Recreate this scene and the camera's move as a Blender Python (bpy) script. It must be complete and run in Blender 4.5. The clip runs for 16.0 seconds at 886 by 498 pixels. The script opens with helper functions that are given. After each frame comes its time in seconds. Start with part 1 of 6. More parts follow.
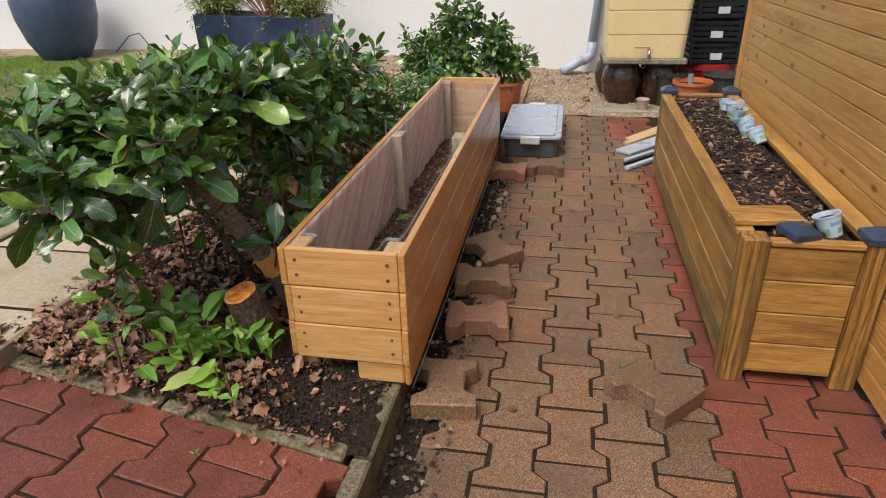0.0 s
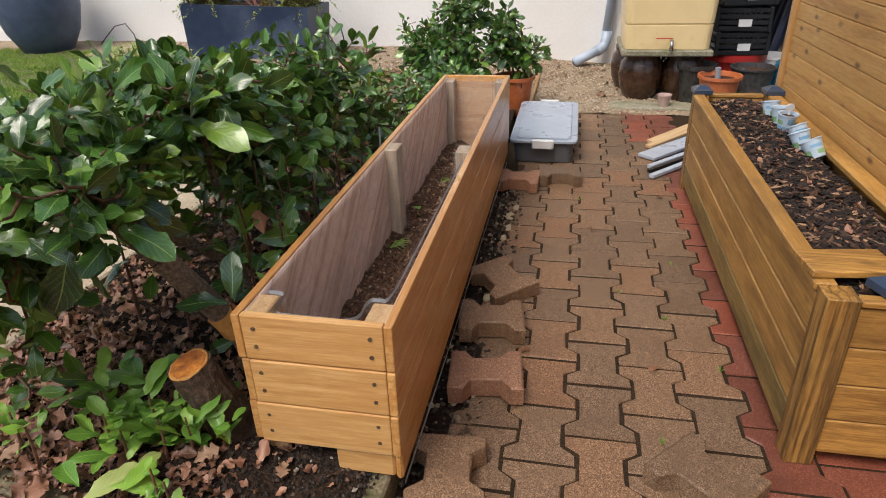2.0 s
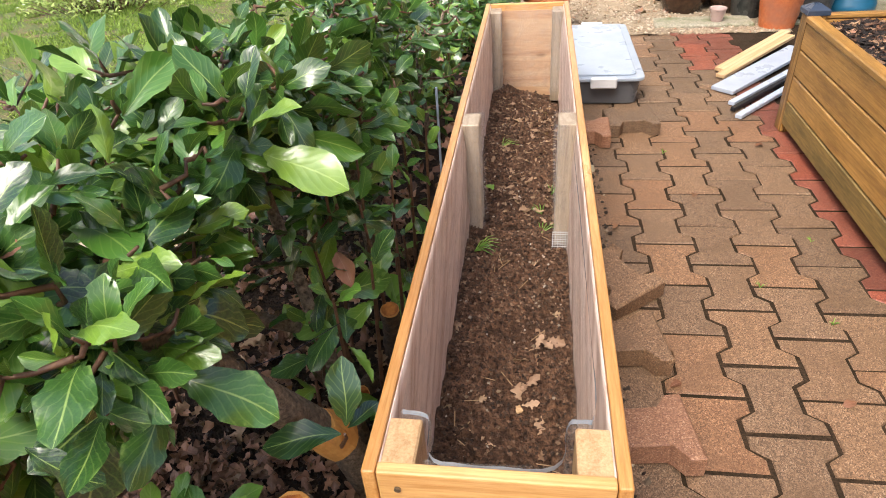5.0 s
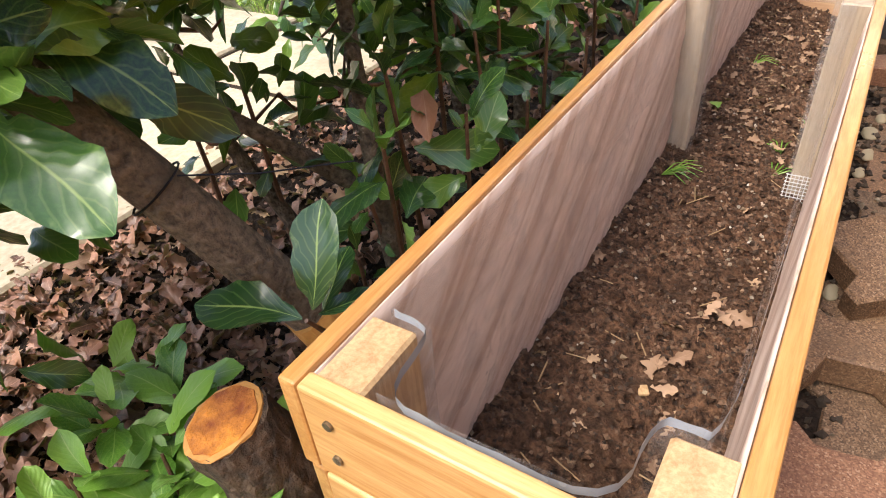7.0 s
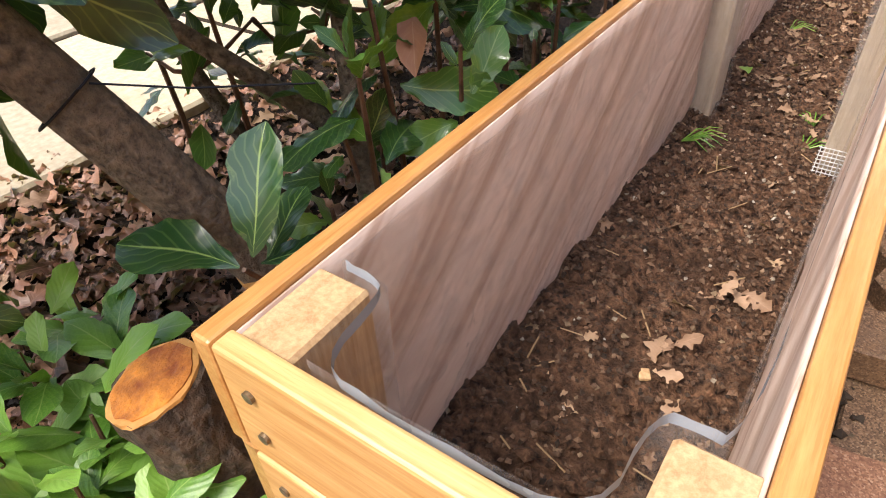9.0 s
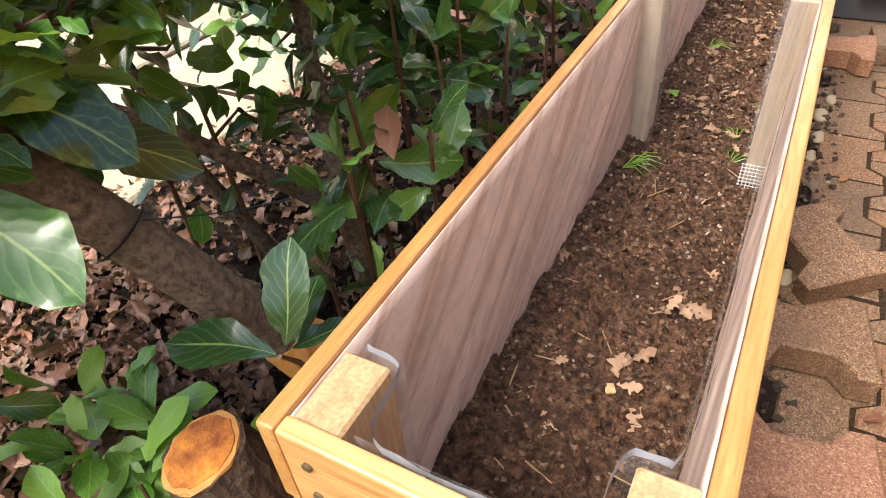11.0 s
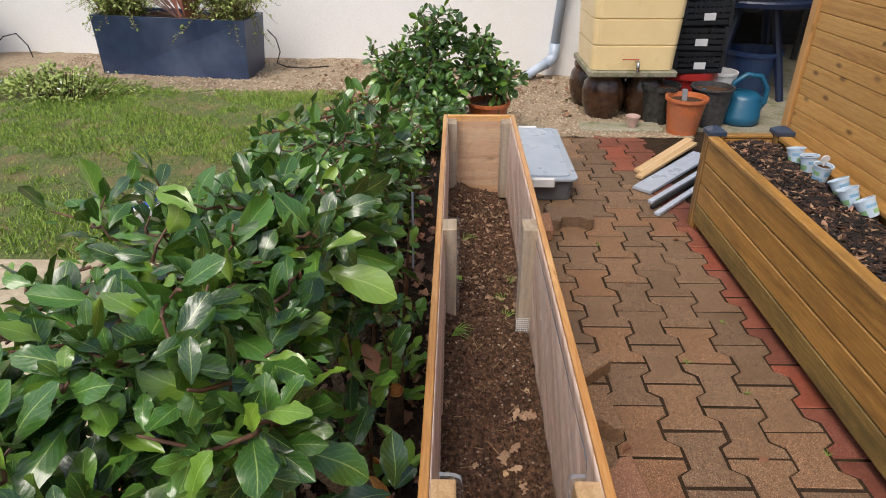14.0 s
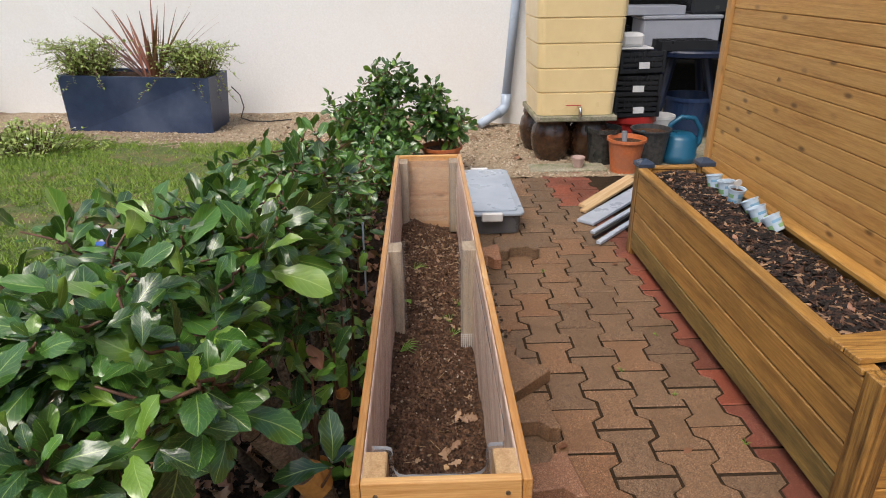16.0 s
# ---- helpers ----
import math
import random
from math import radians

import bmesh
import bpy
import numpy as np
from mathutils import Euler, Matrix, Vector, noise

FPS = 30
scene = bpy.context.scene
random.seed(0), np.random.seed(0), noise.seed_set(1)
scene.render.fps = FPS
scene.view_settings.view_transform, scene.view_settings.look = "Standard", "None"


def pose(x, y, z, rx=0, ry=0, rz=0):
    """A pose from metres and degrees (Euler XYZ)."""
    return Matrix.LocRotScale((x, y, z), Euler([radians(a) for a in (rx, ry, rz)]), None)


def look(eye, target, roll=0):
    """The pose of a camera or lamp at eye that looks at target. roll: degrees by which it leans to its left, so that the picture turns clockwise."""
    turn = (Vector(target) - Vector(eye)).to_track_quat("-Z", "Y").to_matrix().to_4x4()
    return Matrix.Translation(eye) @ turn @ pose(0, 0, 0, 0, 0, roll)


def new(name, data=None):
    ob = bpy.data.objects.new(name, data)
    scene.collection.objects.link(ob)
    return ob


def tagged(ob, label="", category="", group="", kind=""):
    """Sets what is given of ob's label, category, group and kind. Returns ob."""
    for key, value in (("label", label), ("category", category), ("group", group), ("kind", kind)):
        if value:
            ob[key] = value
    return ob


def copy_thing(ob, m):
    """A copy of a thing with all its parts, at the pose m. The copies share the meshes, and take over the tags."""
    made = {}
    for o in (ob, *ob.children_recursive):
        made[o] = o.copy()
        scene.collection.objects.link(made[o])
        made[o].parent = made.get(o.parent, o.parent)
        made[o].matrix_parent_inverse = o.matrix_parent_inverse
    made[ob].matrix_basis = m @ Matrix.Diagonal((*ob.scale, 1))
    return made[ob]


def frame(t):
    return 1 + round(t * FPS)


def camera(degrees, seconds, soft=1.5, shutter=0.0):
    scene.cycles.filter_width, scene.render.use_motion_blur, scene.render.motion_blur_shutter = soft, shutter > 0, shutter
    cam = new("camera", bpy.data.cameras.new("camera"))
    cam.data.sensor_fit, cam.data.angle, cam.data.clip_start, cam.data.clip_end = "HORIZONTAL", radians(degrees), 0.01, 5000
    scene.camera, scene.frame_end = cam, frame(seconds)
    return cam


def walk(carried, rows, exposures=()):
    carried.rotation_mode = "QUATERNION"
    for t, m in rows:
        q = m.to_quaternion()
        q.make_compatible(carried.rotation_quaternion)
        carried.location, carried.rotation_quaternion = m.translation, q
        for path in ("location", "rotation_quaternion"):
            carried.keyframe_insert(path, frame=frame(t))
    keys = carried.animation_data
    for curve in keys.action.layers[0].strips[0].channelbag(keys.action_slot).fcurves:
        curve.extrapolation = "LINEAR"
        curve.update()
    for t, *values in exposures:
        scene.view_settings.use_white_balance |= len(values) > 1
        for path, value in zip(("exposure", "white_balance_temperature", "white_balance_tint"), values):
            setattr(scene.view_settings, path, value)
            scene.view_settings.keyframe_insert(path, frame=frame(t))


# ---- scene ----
cam = camera(70.0, 16.0, soft=1.0)
PATH = [
    (0, (0.362, -1.331, 1.168), (0.01, 0.435, 0.296), -1.5),
    (0.5, (0.377, -1.246, 1.157), (0.024, 0.518, 0.282), -1.7),
    (1, (0.398, -1.098, 1.162), (0.035, 0.659, 0.279), -1.5),
    (1.5, (0.352, -1.011, 1.155), (-0.021, 0.736, 0.255), -1.6),
    (2, (0.303, -0.949, 1.155), (-0.064, 0.794, 0.246), -1.9),
    (2.5, (0.277, -0.941, 1.157), (-0.076, 0.798, 0.235), -2.0),
    (3, (0.206, -0.912, 1.146), (-0.144, 0.819, 0.208), -2.1),
    (3.5, (0.137, -0.81, 1.127), (-0.235, 0.902, 0.162), -2.6),
    (5.8, (-0.188, -0.359, 1.164), (-0.437, 1.222, -0.034), -5.3),
    (6, (-0.174, -0.344, 1.126), (-0.499, 1.224, -0.072), -5.3),
    (6.5, (-0.061, -0.262, 0.955), (-0.812, 1.175, -0.216), -6.1),
    (7, (-0.034, -0.19, 0.839), (-0.951, 1.111, -0.372), -5.5),
    (7.5, (-0.047, -0.133, 0.769), (-0.987, 1.123, -0.473), -4.2),
    (8, (-0.046, -0.121, 0.754), (-0.976, 1.116, -0.513), -3.4),
    (8.2, (-0.046, -0.12, 0.754), (-0.97, 1.113, -0.521), -3.1),
    (10.5, (-0.043, -0.149, 0.84), (-0.918, 1.117, -0.437), -5.5),
    (11, (-0.045, -0.168, 0.885), (-0.849, 1.137, -0.4), -5.4),
    (11.5, (-0.047, -0.177, 0.95), (-0.756, 1.172, -0.346), -6.0),
    (12, (-0.156, -0.189, 1.065), (-0.681, 1.232, -0.24), -6.5),
    (12.5, (-0.173, -0.256, 1.137), (-0.512, 1.231, -0.157), -4.1),
    (13, (-0.19, -0.414, 1.246), (-0.35, 1.15, 0.009), -0.8),
    (13.5, (-0.209, -0.543, 1.311), (-0.306, 1.108, 0.186), -0.3),
    (14, (-0.273, -0.678, 1.35), (-0.311, 1.079, 0.395), -0.1),
    (14.5, (-0.291, -0.778, 1.373), (-0.275, 1.036, 0.531), -0.0),
    (15, (-0.23, -0.831, 1.361), (-0.19, 0.998, 0.553), -0.3),
    (15.5, (-0.187, -0.858, 1.331), (-0.133, 0.974, 0.531), -0.4),
    (16, (-0.181, -0.875, 1.325), (-0.132, 0.957, 0.525), -0.8),
]
walk(cam, [(t, look(eye, target, roll)) for t, eye, target, roll in PATH],
     exposures=[(0, 0.52), (1.5, 0.54), (3.7, 0.74), (5.8, 1.65), (7, 1.55), (8.2, 1.55), (10.3, 1.65), (12.5, 1.78), (13.0, 1.35), (13.5, 0.85), (14, 0.57), (14.5, 0.52), (16, 0.55)])

# ---- light ----
world = bpy.data.worlds.new("sky")
world.use_nodes = True
scene.world = world
wt = world.node_tree
sky = wt.nodes.new("ShaderNodeTexSky")
sky.sky_type, sky.sun_disc = "NISHITA", False
sky.sun_elevation, sky.sun_rotation = radians(58.5), radians(207)
sky.air_density, sky.dust_density, sky.ozone_density = 1.0, 4.0, 1.0
bg = wt.nodes["Background"]
bg.inputs["Strength"].default_value = 0.112
wt.links.new(sky.outputs[0], bg.inputs["Color"])
sun_data = bpy.data.lights.new("sun", "SUN")
sun_data.energy, sun_data.angle, sun_data.color = 1.5, radians(30), (1.0, 0.95, 0.88)
sun = new("sun", sun_data)
sun.matrix_basis = look((-1.9, -3.7, 6.8), (0, 0, 0))
scene.view_settings.exposure = 0.0

# ---- materials ----
def nodes(name):
    m = bpy.data.materials.new(name)
    m.use_nodes = True
    return m, m.node_tree, m.node_tree.nodes["Principled BSDF"]


def add(nt, kind, **inputs):
    n = nt.nodes.new(kind)
    for k, v in inputs.items():
        n.inputs[k.replace("_", " ")].default_value = v
    return n


def ramp(nt, src, stops):
    r = nt.nodes.new("ShaderNodeValToRGB")
    e = r.color_ramp.elements
    while len(e) < len(stops):
        e.new(0.5)
    for el, (p, c) in zip(e, stops):
        el.position, el.color = p, (*c, 1)
    nt.links.new(src, r.inputs[0])
    return r.outputs[0]


def mixc(nt, fac, a, b, mode="MIX"):
    n = nt.nodes.new("ShaderNodeMix")
    n.data_type, n.blend_type = "RGBA", mode
    for sock, v in ((n.inputs[0], fac), (n.inputs[6], a), (n.inputs[7], b)):
        if isinstance(v, (int, float)):
            sock.default_value = v
        elif isinstance(v, tuple):
            sock.default_value = (*v, 1)
        else:
            nt.links.new(v, sock)
    return n.outputs[2]


def coords(nt, scale=(1, 1, 1), shuffle=True):
    """Object coordinates, shifted per object so that no two pieces look alike."""
    tc = nt.nodes.new("ShaderNodeTexCoord")
    mp = nt.nodes.new("ShaderNodeMapping")
    mp.inputs["Scale"].default_value = scale
    nt.links.new(tc.outputs["Object"], mp.inputs["Vector"])
    if shuffle:
        oi = nt.nodes.new("ShaderNodeObjectInfo")
        mu = nt.nodes.new("ShaderNodeMath")
        mu.operation = "MULTIPLY"
        mu.inputs[1].default_value = 37.0
        nt.links.new(oi.outputs["Random"], mu.inputs[0])
        nt.links.new(mu.outputs[0], mp.inputs["Location"])
    return mp.outputs[0]


def noise_tex(nt, vec, scale, detail=6, rough=0.6, dist=0.0):
    n = add(nt, "ShaderNodeTexNoise", Scale=scale, Detail=detail, Roughness=rough, Distortion=dist)
    nt.links.new(vec, n.inputs["Vector"])
    return n.outputs["Fac"]


def bump(nt, p, height, strength, distance):
    b = add(nt, "ShaderNodeBump", Strength=strength, Distance=distance)
    nt.links.new(height, b.inputs["Height"])
    nt.links.new(b.outputs[0], p.inputs["Normal"])


def surface(name, dark, light, fine=60, coarse=5, rough=0.7, relief=0.3, dist=0.004, stain=None, metal=0.0, vary=0.25, spec=0.5):
    """A plain surface: fine grain, coarse blotches, a stain colour and a tone of its own for each piece."""
    m, nt, p = nodes(name)
    v = coords(nt)
    f, c = noise_tex(nt, v, fine), noise_tex(nt, v, coarse, 4)
    col = ramp(nt, f, [(0.33, dark), (0.67, light)])
    if stain:
        col = mixc(nt, ramp(nt, c, [(0.48, (0, 0, 0)), (0.68, (0.8, 0.8, 0.8))]), col, stain)
    oi = nt.nodes.new("ShaderNodeObjectInfo")
    tone = ramp(nt, oi.outputs["Random"], [(0, (1 - vary,) * 3), (1, (1.0, 1.0, 1.0))])
    col = mixc(nt, 1.0, col, tone, "MULTIPLY")
    nt.links.new(col, p.inputs["Base Color"])
    r = ramp(nt, c, [(0.3, (max(rough - 0.15, 0.03),) * 3), (0.7, (min(rough + 0.1, 1),) * 3)])
    nt.links.new(r, p.inputs["Roughness"])
    p.inputs["Metallic"].default_value, p.inputs["Specular IOR Level"].default_value = metal, spec
    if relief:
        bump(nt, p, f, relief, dist)
    return m


def wood(name, light, mid, dark, axis, rough=0.4, weather=None, knots=True, coat=0.0, wavy=1.2, relief=0.25, grain=0.55, knot=None, rings=11.0, fib=0.35):
    """Sawn softwood with its grain along one axis (0, 1, 2)."""
    m, nt, p = nodes(name)
    s = [1.0, 1.0, 1.0]
    s[axis] = 0.06
    v = coords(nt, tuple(s))
    g = noise_tex(nt, v, 26, 3, 0.55, wavy)
    fine = noise_tex(nt, v, 260, 4, 0.7)
    ring = add(nt, "ShaderNodeTexWave", Scale=rings, Distortion=7.0, Detail=3.0)
    ring.inputs["Detail Scale"].default_value = 1.4
    ring.bands_direction = "XYZ"[(axis + 1) % 3] if axis != 2 else "X"
    nt.links.new(v, ring.inputs["Vector"])
    col = ramp(nt, g, [(0.32, dark), (0.46, mid), (0.6, light)])
    col = mixc(nt, ramp(nt, ring.outputs["Fac"], [(0.05, (grain, grain, grain)), (0.4, (0, 0, 0))]), col, dark)
    col = mixc(nt, fib, col, ramp(nt, fine, [(0.38, dark), (0.62, light)]))
    if knots:
        s2 = [13.0, 13.0, 13.0]
        s2[axis] = 5.0
        s2 = knot or s2
        vo = nt.nodes.new("ShaderNodeTexVoronoi")
        vo.inputs["Scale"].default_value = 1.0
        kv = coords(nt, tuple(s2))
        if knot:
            vo.voronoi_dimensions = "2D"
            sp, cb = nt.nodes.new("ShaderNodeSeparateXYZ"), nt.nodes.new("ShaderNodeCombineXYZ")
            nt.links.new(kv, sp.inputs[0])
            nt.links.new(sp.outputs[1], cb.inputs[0])
            nt.links.new(sp.outputs[2], cb.inputs[1])
            kv = cb.outputs[0]
        nt.links.new(kv, vo.inputs["Vector"])
        k = ramp(nt, vo.outputs["Distance"], [(0.05, (0.9, 0.9, 0.9)), (0.15, (0, 0, 0))])
        some = nt.nodes.new("ShaderNodeSeparateColor")
        nt.links.new(vo.outputs["Color"], some.inputs[0])
        k = mixc(nt, 1.0, k, ramp(nt, some.outputs[0], [(0.55, (0, 0, 0)), (0.75, (1, 1, 1))]), "MULTIPLY")
        col = mixc(nt, k, col, tuple(0.35 * x for x in dark))
    sb = [1.0, 1.0, 1.0]
    sb[axis] = 0.3
    blot = noise_tex(nt, coords(nt, tuple(sb)), 7.0, 6, 0.72)
    if weather:
        col = mixc(nt, ramp(nt, blot, [(0.45, (0, 0, 0)), (0.7, (0.75, 0.75, 0.75))]), col, weather)
    oi = nt.nodes.new("ShaderNodeObjectInfo")
    col = mixc(nt, 1.0, col, ramp(nt, oi.outputs["Random"], [(0, (0.8, 0.8, 0.8)), (1, (1, 1, 1))]), "MULTIPLY")
    nt.links.new(col, p.inputs["Base Color"])
    nt.links.new(ramp(nt, blot, [(0.3, (max(rough - 0.1, 0.05),) * 3), (0.7, (rough + 0.15,) * 3)]), p.inputs["Roughness"])
    p.inputs["Coat Weight"].default_value, p.inputs["Coat Roughness"].default_value = coat, 0.18
    bump(nt, p, fine, relief, 0.002)
    return m


def plain(name, col, rough=0.45, metal=0.0, vary=0.12, coat=0.0):
    m = surface(name, tuple(0.93 * c for c in col), col, 90, 7, rough, 0.03, 0.001, tuple(0.86 * c for c in col), metal, vary)
    m.node_tree.nodes["Principled BSDF"].inputs["Coat Weight"].default_value = coat
    return m


NEW_L, NEW_M, NEW_D = (0.74, 0.44, 0.17), (0.66, 0.36, 0.12), (0.5, 0.22, 0.055)
# one wood: end boards coloured as lit, side boards as shaded
pine_x = wood("lit_varnished_pine_across", (0.8, 0.5, 0.21), (0.72, 0.415, 0.15), (0.5, 0.235, 0.065), 0, 0.45, (0.6, 0.29, 0.08), coat=0.12, rings=13.0, fib=0.4, wavy=2.0)
pine_y = wood("shaded_varnished_pine_along", NEW_L, (0.62, 0.32, 0.095), (0.42, 0.17, 0.04), 1, 0.34, (0.5, 0.22, 0.05), coat=0.35, rings=15.0, fib=0.45, wavy=1.8)
pine_z = wood("sawn_pine_upright", (0.6, 0.41, 0.22), (0.52, 0.33, 0.16), (0.36, 0.2, 0.085), 2, 0.65, fib=0.5)
grey_post = wood("lined_pine_post", (0.45, 0.36, 0.26), (0.38, 0.3, 0.21), (0.25, 0.18, 0.12), 2, 0.5)
inner_y = wood("lined_plank", (0.8, 0.65, 0.56), (0.77, 0.61, 0.52), (0.7, 0.52, 0.43), 1, 0.45, None, False, 0.0, 2.5, grain=0.2)
inner_x = wood("lined_end_plank", (0.62, 0.42, 0.25), (0.55, 0.33, 0.18), (0.4, 0.2, 0.1), 0, 0.5)
OLD_L, OLD_M, OLD_D = (0.57, 0.315, 0.082), (0.48, 0.25, 0.06), (0.28, 0.132, 0.033)
old_x = wood("stained_plank_across", OLD_L, OLD_M, (0.2, 0.09, 0.024), 0, 0.45, (0.09, 0.052, 0.02), grain=0.8, rings=24.0, fib=0.5)
old_y = wood("stained_plank_along", OLD_L, OLD_M, OLD_D, 1, 0.45, (0.15, 0.085, 0.027), grain=0.5, rings=24.0, fib=0.45)
old_foot = wood("algae_stained_plank", (0.4, 0.26, 0.075), (0.3, 0.19, 0.055), (0.15, 0.1, 0.032), 1, 0.55, (0.06, 0.055, 0.02), grain=0.5, rings=24.0, fib=0.5)
old_z = wood("stained_post", OLD_L, (0.36, 0.18, 0.046), (0.1, 0.045, 0.013), 2, 0.42, (0.09, 0.055, 0.02), wavy=3.2, grain=1.0, rings=14.0, fib=0.4)
fence_y = wood("fence_plank", (0.68, 0.39, 0.12), (0.61, 0.325, 0.09), (0.4, 0.185, 0.045), 1, 0.5, grain=0.3, knot=(1.0, 5.0, 11.5), rings=16.0, fib=0.42)
fence_z = wood("fence_post_wood", (0.55, 0.31, 0.11), (0.49, 0.255, 0.082), (0.36, 0.17, 0.05), 2, 0.5, grain=0.3)


def aggregate(name, dark, light, fleck, cell, stain, rough=0.6, vary=0.35):
    """Concrete with its grit showing: each grain its own tone, worn and stained in patches."""
    m, nt, p = nodes(name)
    v = coords(nt)
    vo = nt.nodes.new("ShaderNodeTexVoronoi")
    vo.inputs["Scale"].default_value = cell
    nt.links.new(v, vo.inputs["Vector"])
    bw = nt.nodes.new("ShaderNodeRGBToBW")
    nt.links.new(vo.outputs["Color"], bw.inputs[0])
    col = ramp(nt, bw.outputs[0], [(0.15, dark), (0.5, tuple(0.5 * (a + b) for a, b in zip(dark, light))), (0.75, light), (0.92, fleck)])
    c, f = noise_tex(nt, v, 8, 5, 0.65), noise_tex(nt, v, 60, 5, 0.7)
    col = mixc(nt, ramp(nt, f, [(0.38, (0.3, 0.3, 0.3)), (0.55, (0, 0, 0))]), col, dark)
    col = mixc(nt, ramp(nt, c, [(0.48, (0, 0, 0)), (0.7, (0.65, 0.65, 0.65))]), col, stain)
    oi = nt.nodes.new("ShaderNodeObjectInfo")
    col = mixc(nt, 1.0, col, ramp(nt, oi.outputs["Random"], [(0, (1 - vary, 1 - vary, 1 - vary)), (0.55, (0.96, 0.94, 0.92)), (0.85, (1.06, 0.98, 0.9)), (1, (1.12, 0.9, 0.78))]), "MULTIPLY")
    nt.links.new(col, p.inputs["Base Color"])
    nt.links.new(ramp(nt, c, [(0.3, (rough + 0.15,) * 3), (0.7, (rough - 0.2,) * 3)]), p.inputs["Roughness"])
    bump(nt, p, mixc(nt, 0.5, bw.outputs[0], f), 0.8, 0.004)
    return m


paver_grey = aggregate("exposed_aggregate_paver", (0.1, 0.06, 0.034), (0.33, 0.205, 0.118), (0.46, 0.34, 0.23), 430, (0.15, 0.09, 0.05), 0.6, 0.28)
paver_red = aggregate("red_concrete_paver", (0.15, 0.043, 0.027), (0.32, 0.105, 0.065), (0.42, 0.2, 0.14), 430, (0.15, 0.053, 0.034), 0.5, 0.32)
paver_pink = aggregate("worn_red_paver", (0.2, 0.095, 0.055), (0.43, 0.23, 0.135), (0.55, 0.36, 0.24), 400, (0.2, 0.085, 0.055), 0.6, 0.15)
joint_sand = surface("joint_sand", (0.014, 0.009, 0.005), (0.064, 0.04, 0.023), 150, 9, 0.95, 0.6, 0.004, (0.018, 0.013, 0.007), spec=0.15)
concrete = surface("mossy_concrete", (0.2, 0.18, 0.12), (0.44, 0.4, 0.3), 110, 10, 0.8, 0.5, 0.004, (0.13, 0.15, 0.05))
slab_stone = surface("cream_paving_slab", (0.42, 0.34, 0.22), (0.58, 0.49, 0.35), 70, 5, 0.7, 0.25, 0.004, (0.36, 0.28, 0.18))
soil_mat = surface("damp_soil", (0.016, 0.008, 0.005), (0.23, 0.122, 0.07), 80, 9, 0.85, 1.0, 0.02, (0.06, 0.032, 0.019), spec=0.2)
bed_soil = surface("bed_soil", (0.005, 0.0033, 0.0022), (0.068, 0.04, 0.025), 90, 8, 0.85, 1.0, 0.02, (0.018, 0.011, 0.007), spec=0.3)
earth = surface("bare_earth", (0.03, 0.02, 0.013), (0.12, 0.08, 0.05), 45, 4, 0.9, 0.8, 0.012, (0.05, 0.05, 0.02), spec=0.2)
turf = surface("turf", (0.05, 0.09, 0.016), (0.17, 0.2, 0.05), 70, 5.5, 0.9, 0.8, 0.012, (0.25, 0.165, 0.09))
gravel_mat = surface("gravel_bed", (0.24, 0.17, 0.1), (0.55, 0.44, 0.3), 90, 4, 0.85, 0.8, 0.01, (0.2, 0.13, 0.08))
stucco = surface("white_stucco", (0.78, 0.77, 0.755), (0.83, 0.825, 0.815), 70, 1.0, 0.85, 0.45, 0.008, (0.78, 0.76, 0.725), vary=0.0)
# near-black: the store's shade is put into the colour of its walls and rack
store_shade = surface("store_shade_block", (0.02, 0.018, 0.017), (0.04, 0.037, 0.034), 30, 2, 0.9, 0.3)


# ---- building helpers ----
def mesh(name, bm, mat, smooth=False):
    me = bpy.data.meshes.new(name)
    bmesh.ops.recalc_face_normals(bm, faces=bm.faces)
    bm.to_mesh(me)
    bm.free()
    me.materials.append(mat)
    if smooth:
        me.polygons.foreach_set("use_smooth", [True] * len(me.polygons))
    return me


def thing(name, label, category, loc=(0, 0, 0), group="", kind=""):
    ob = new(name)
    ob.empty_display_size = 0.1
    ob.location = loc
    return tagged(ob, label, category, group, kind)


def part(name, bm, mat, parent, label="", smooth=False):
    """One mesh under a thing; its coordinates are the world's, or those of a thing built at the origin."""
    ob = new(name, bm if isinstance(bm, bpy.types.Mesh) else mesh(name, bm, mat, smooth))
    ob.parent = parent
    if parent.parent is None:
        ob.matrix_parent_inverse = parent.matrix_basis.inverted() if parent.type == "EMPTY" else Matrix()
    return tagged(ob, label)


def solid(name, bm, mat, label, category, kind="", group="", smooth=False):
    return tagged(new(name, mesh(name, bm, mat, smooth)), label, category, group, kind)


def box(bm, x0, x1, y0, y1, z0, z1, bevel=0.0, m=None, seg=1):
    vs = bmesh.ops.create_cube(bm, size=1.0)["verts"]
    for v in vs:
        v.co = Vector((x0 + (v.co.x + 0.5) * (x1 - x0), y0 + (v.co.y + 0.5) * (y1 - y0), z0 + (v.co.z + 0.5) * (z1 - z0)))
    if bevel:
        es = list({e for v in vs for e in v.link_edges})
        r = bmesh.ops.bevel(bm, geom=es, offset=bevel, segments=seg, affect="EDGES", profile=0.5)
        vs = list({v for f in r["faces"] for v in f.verts} | {v for v in vs if v.is_valid})
    if m is not None:
        bmesh.ops.transform(bm, matrix=m, verts=vs)
    return bm


def cube(*a, **k):
    return box(bmesh.new(), *a, **k)


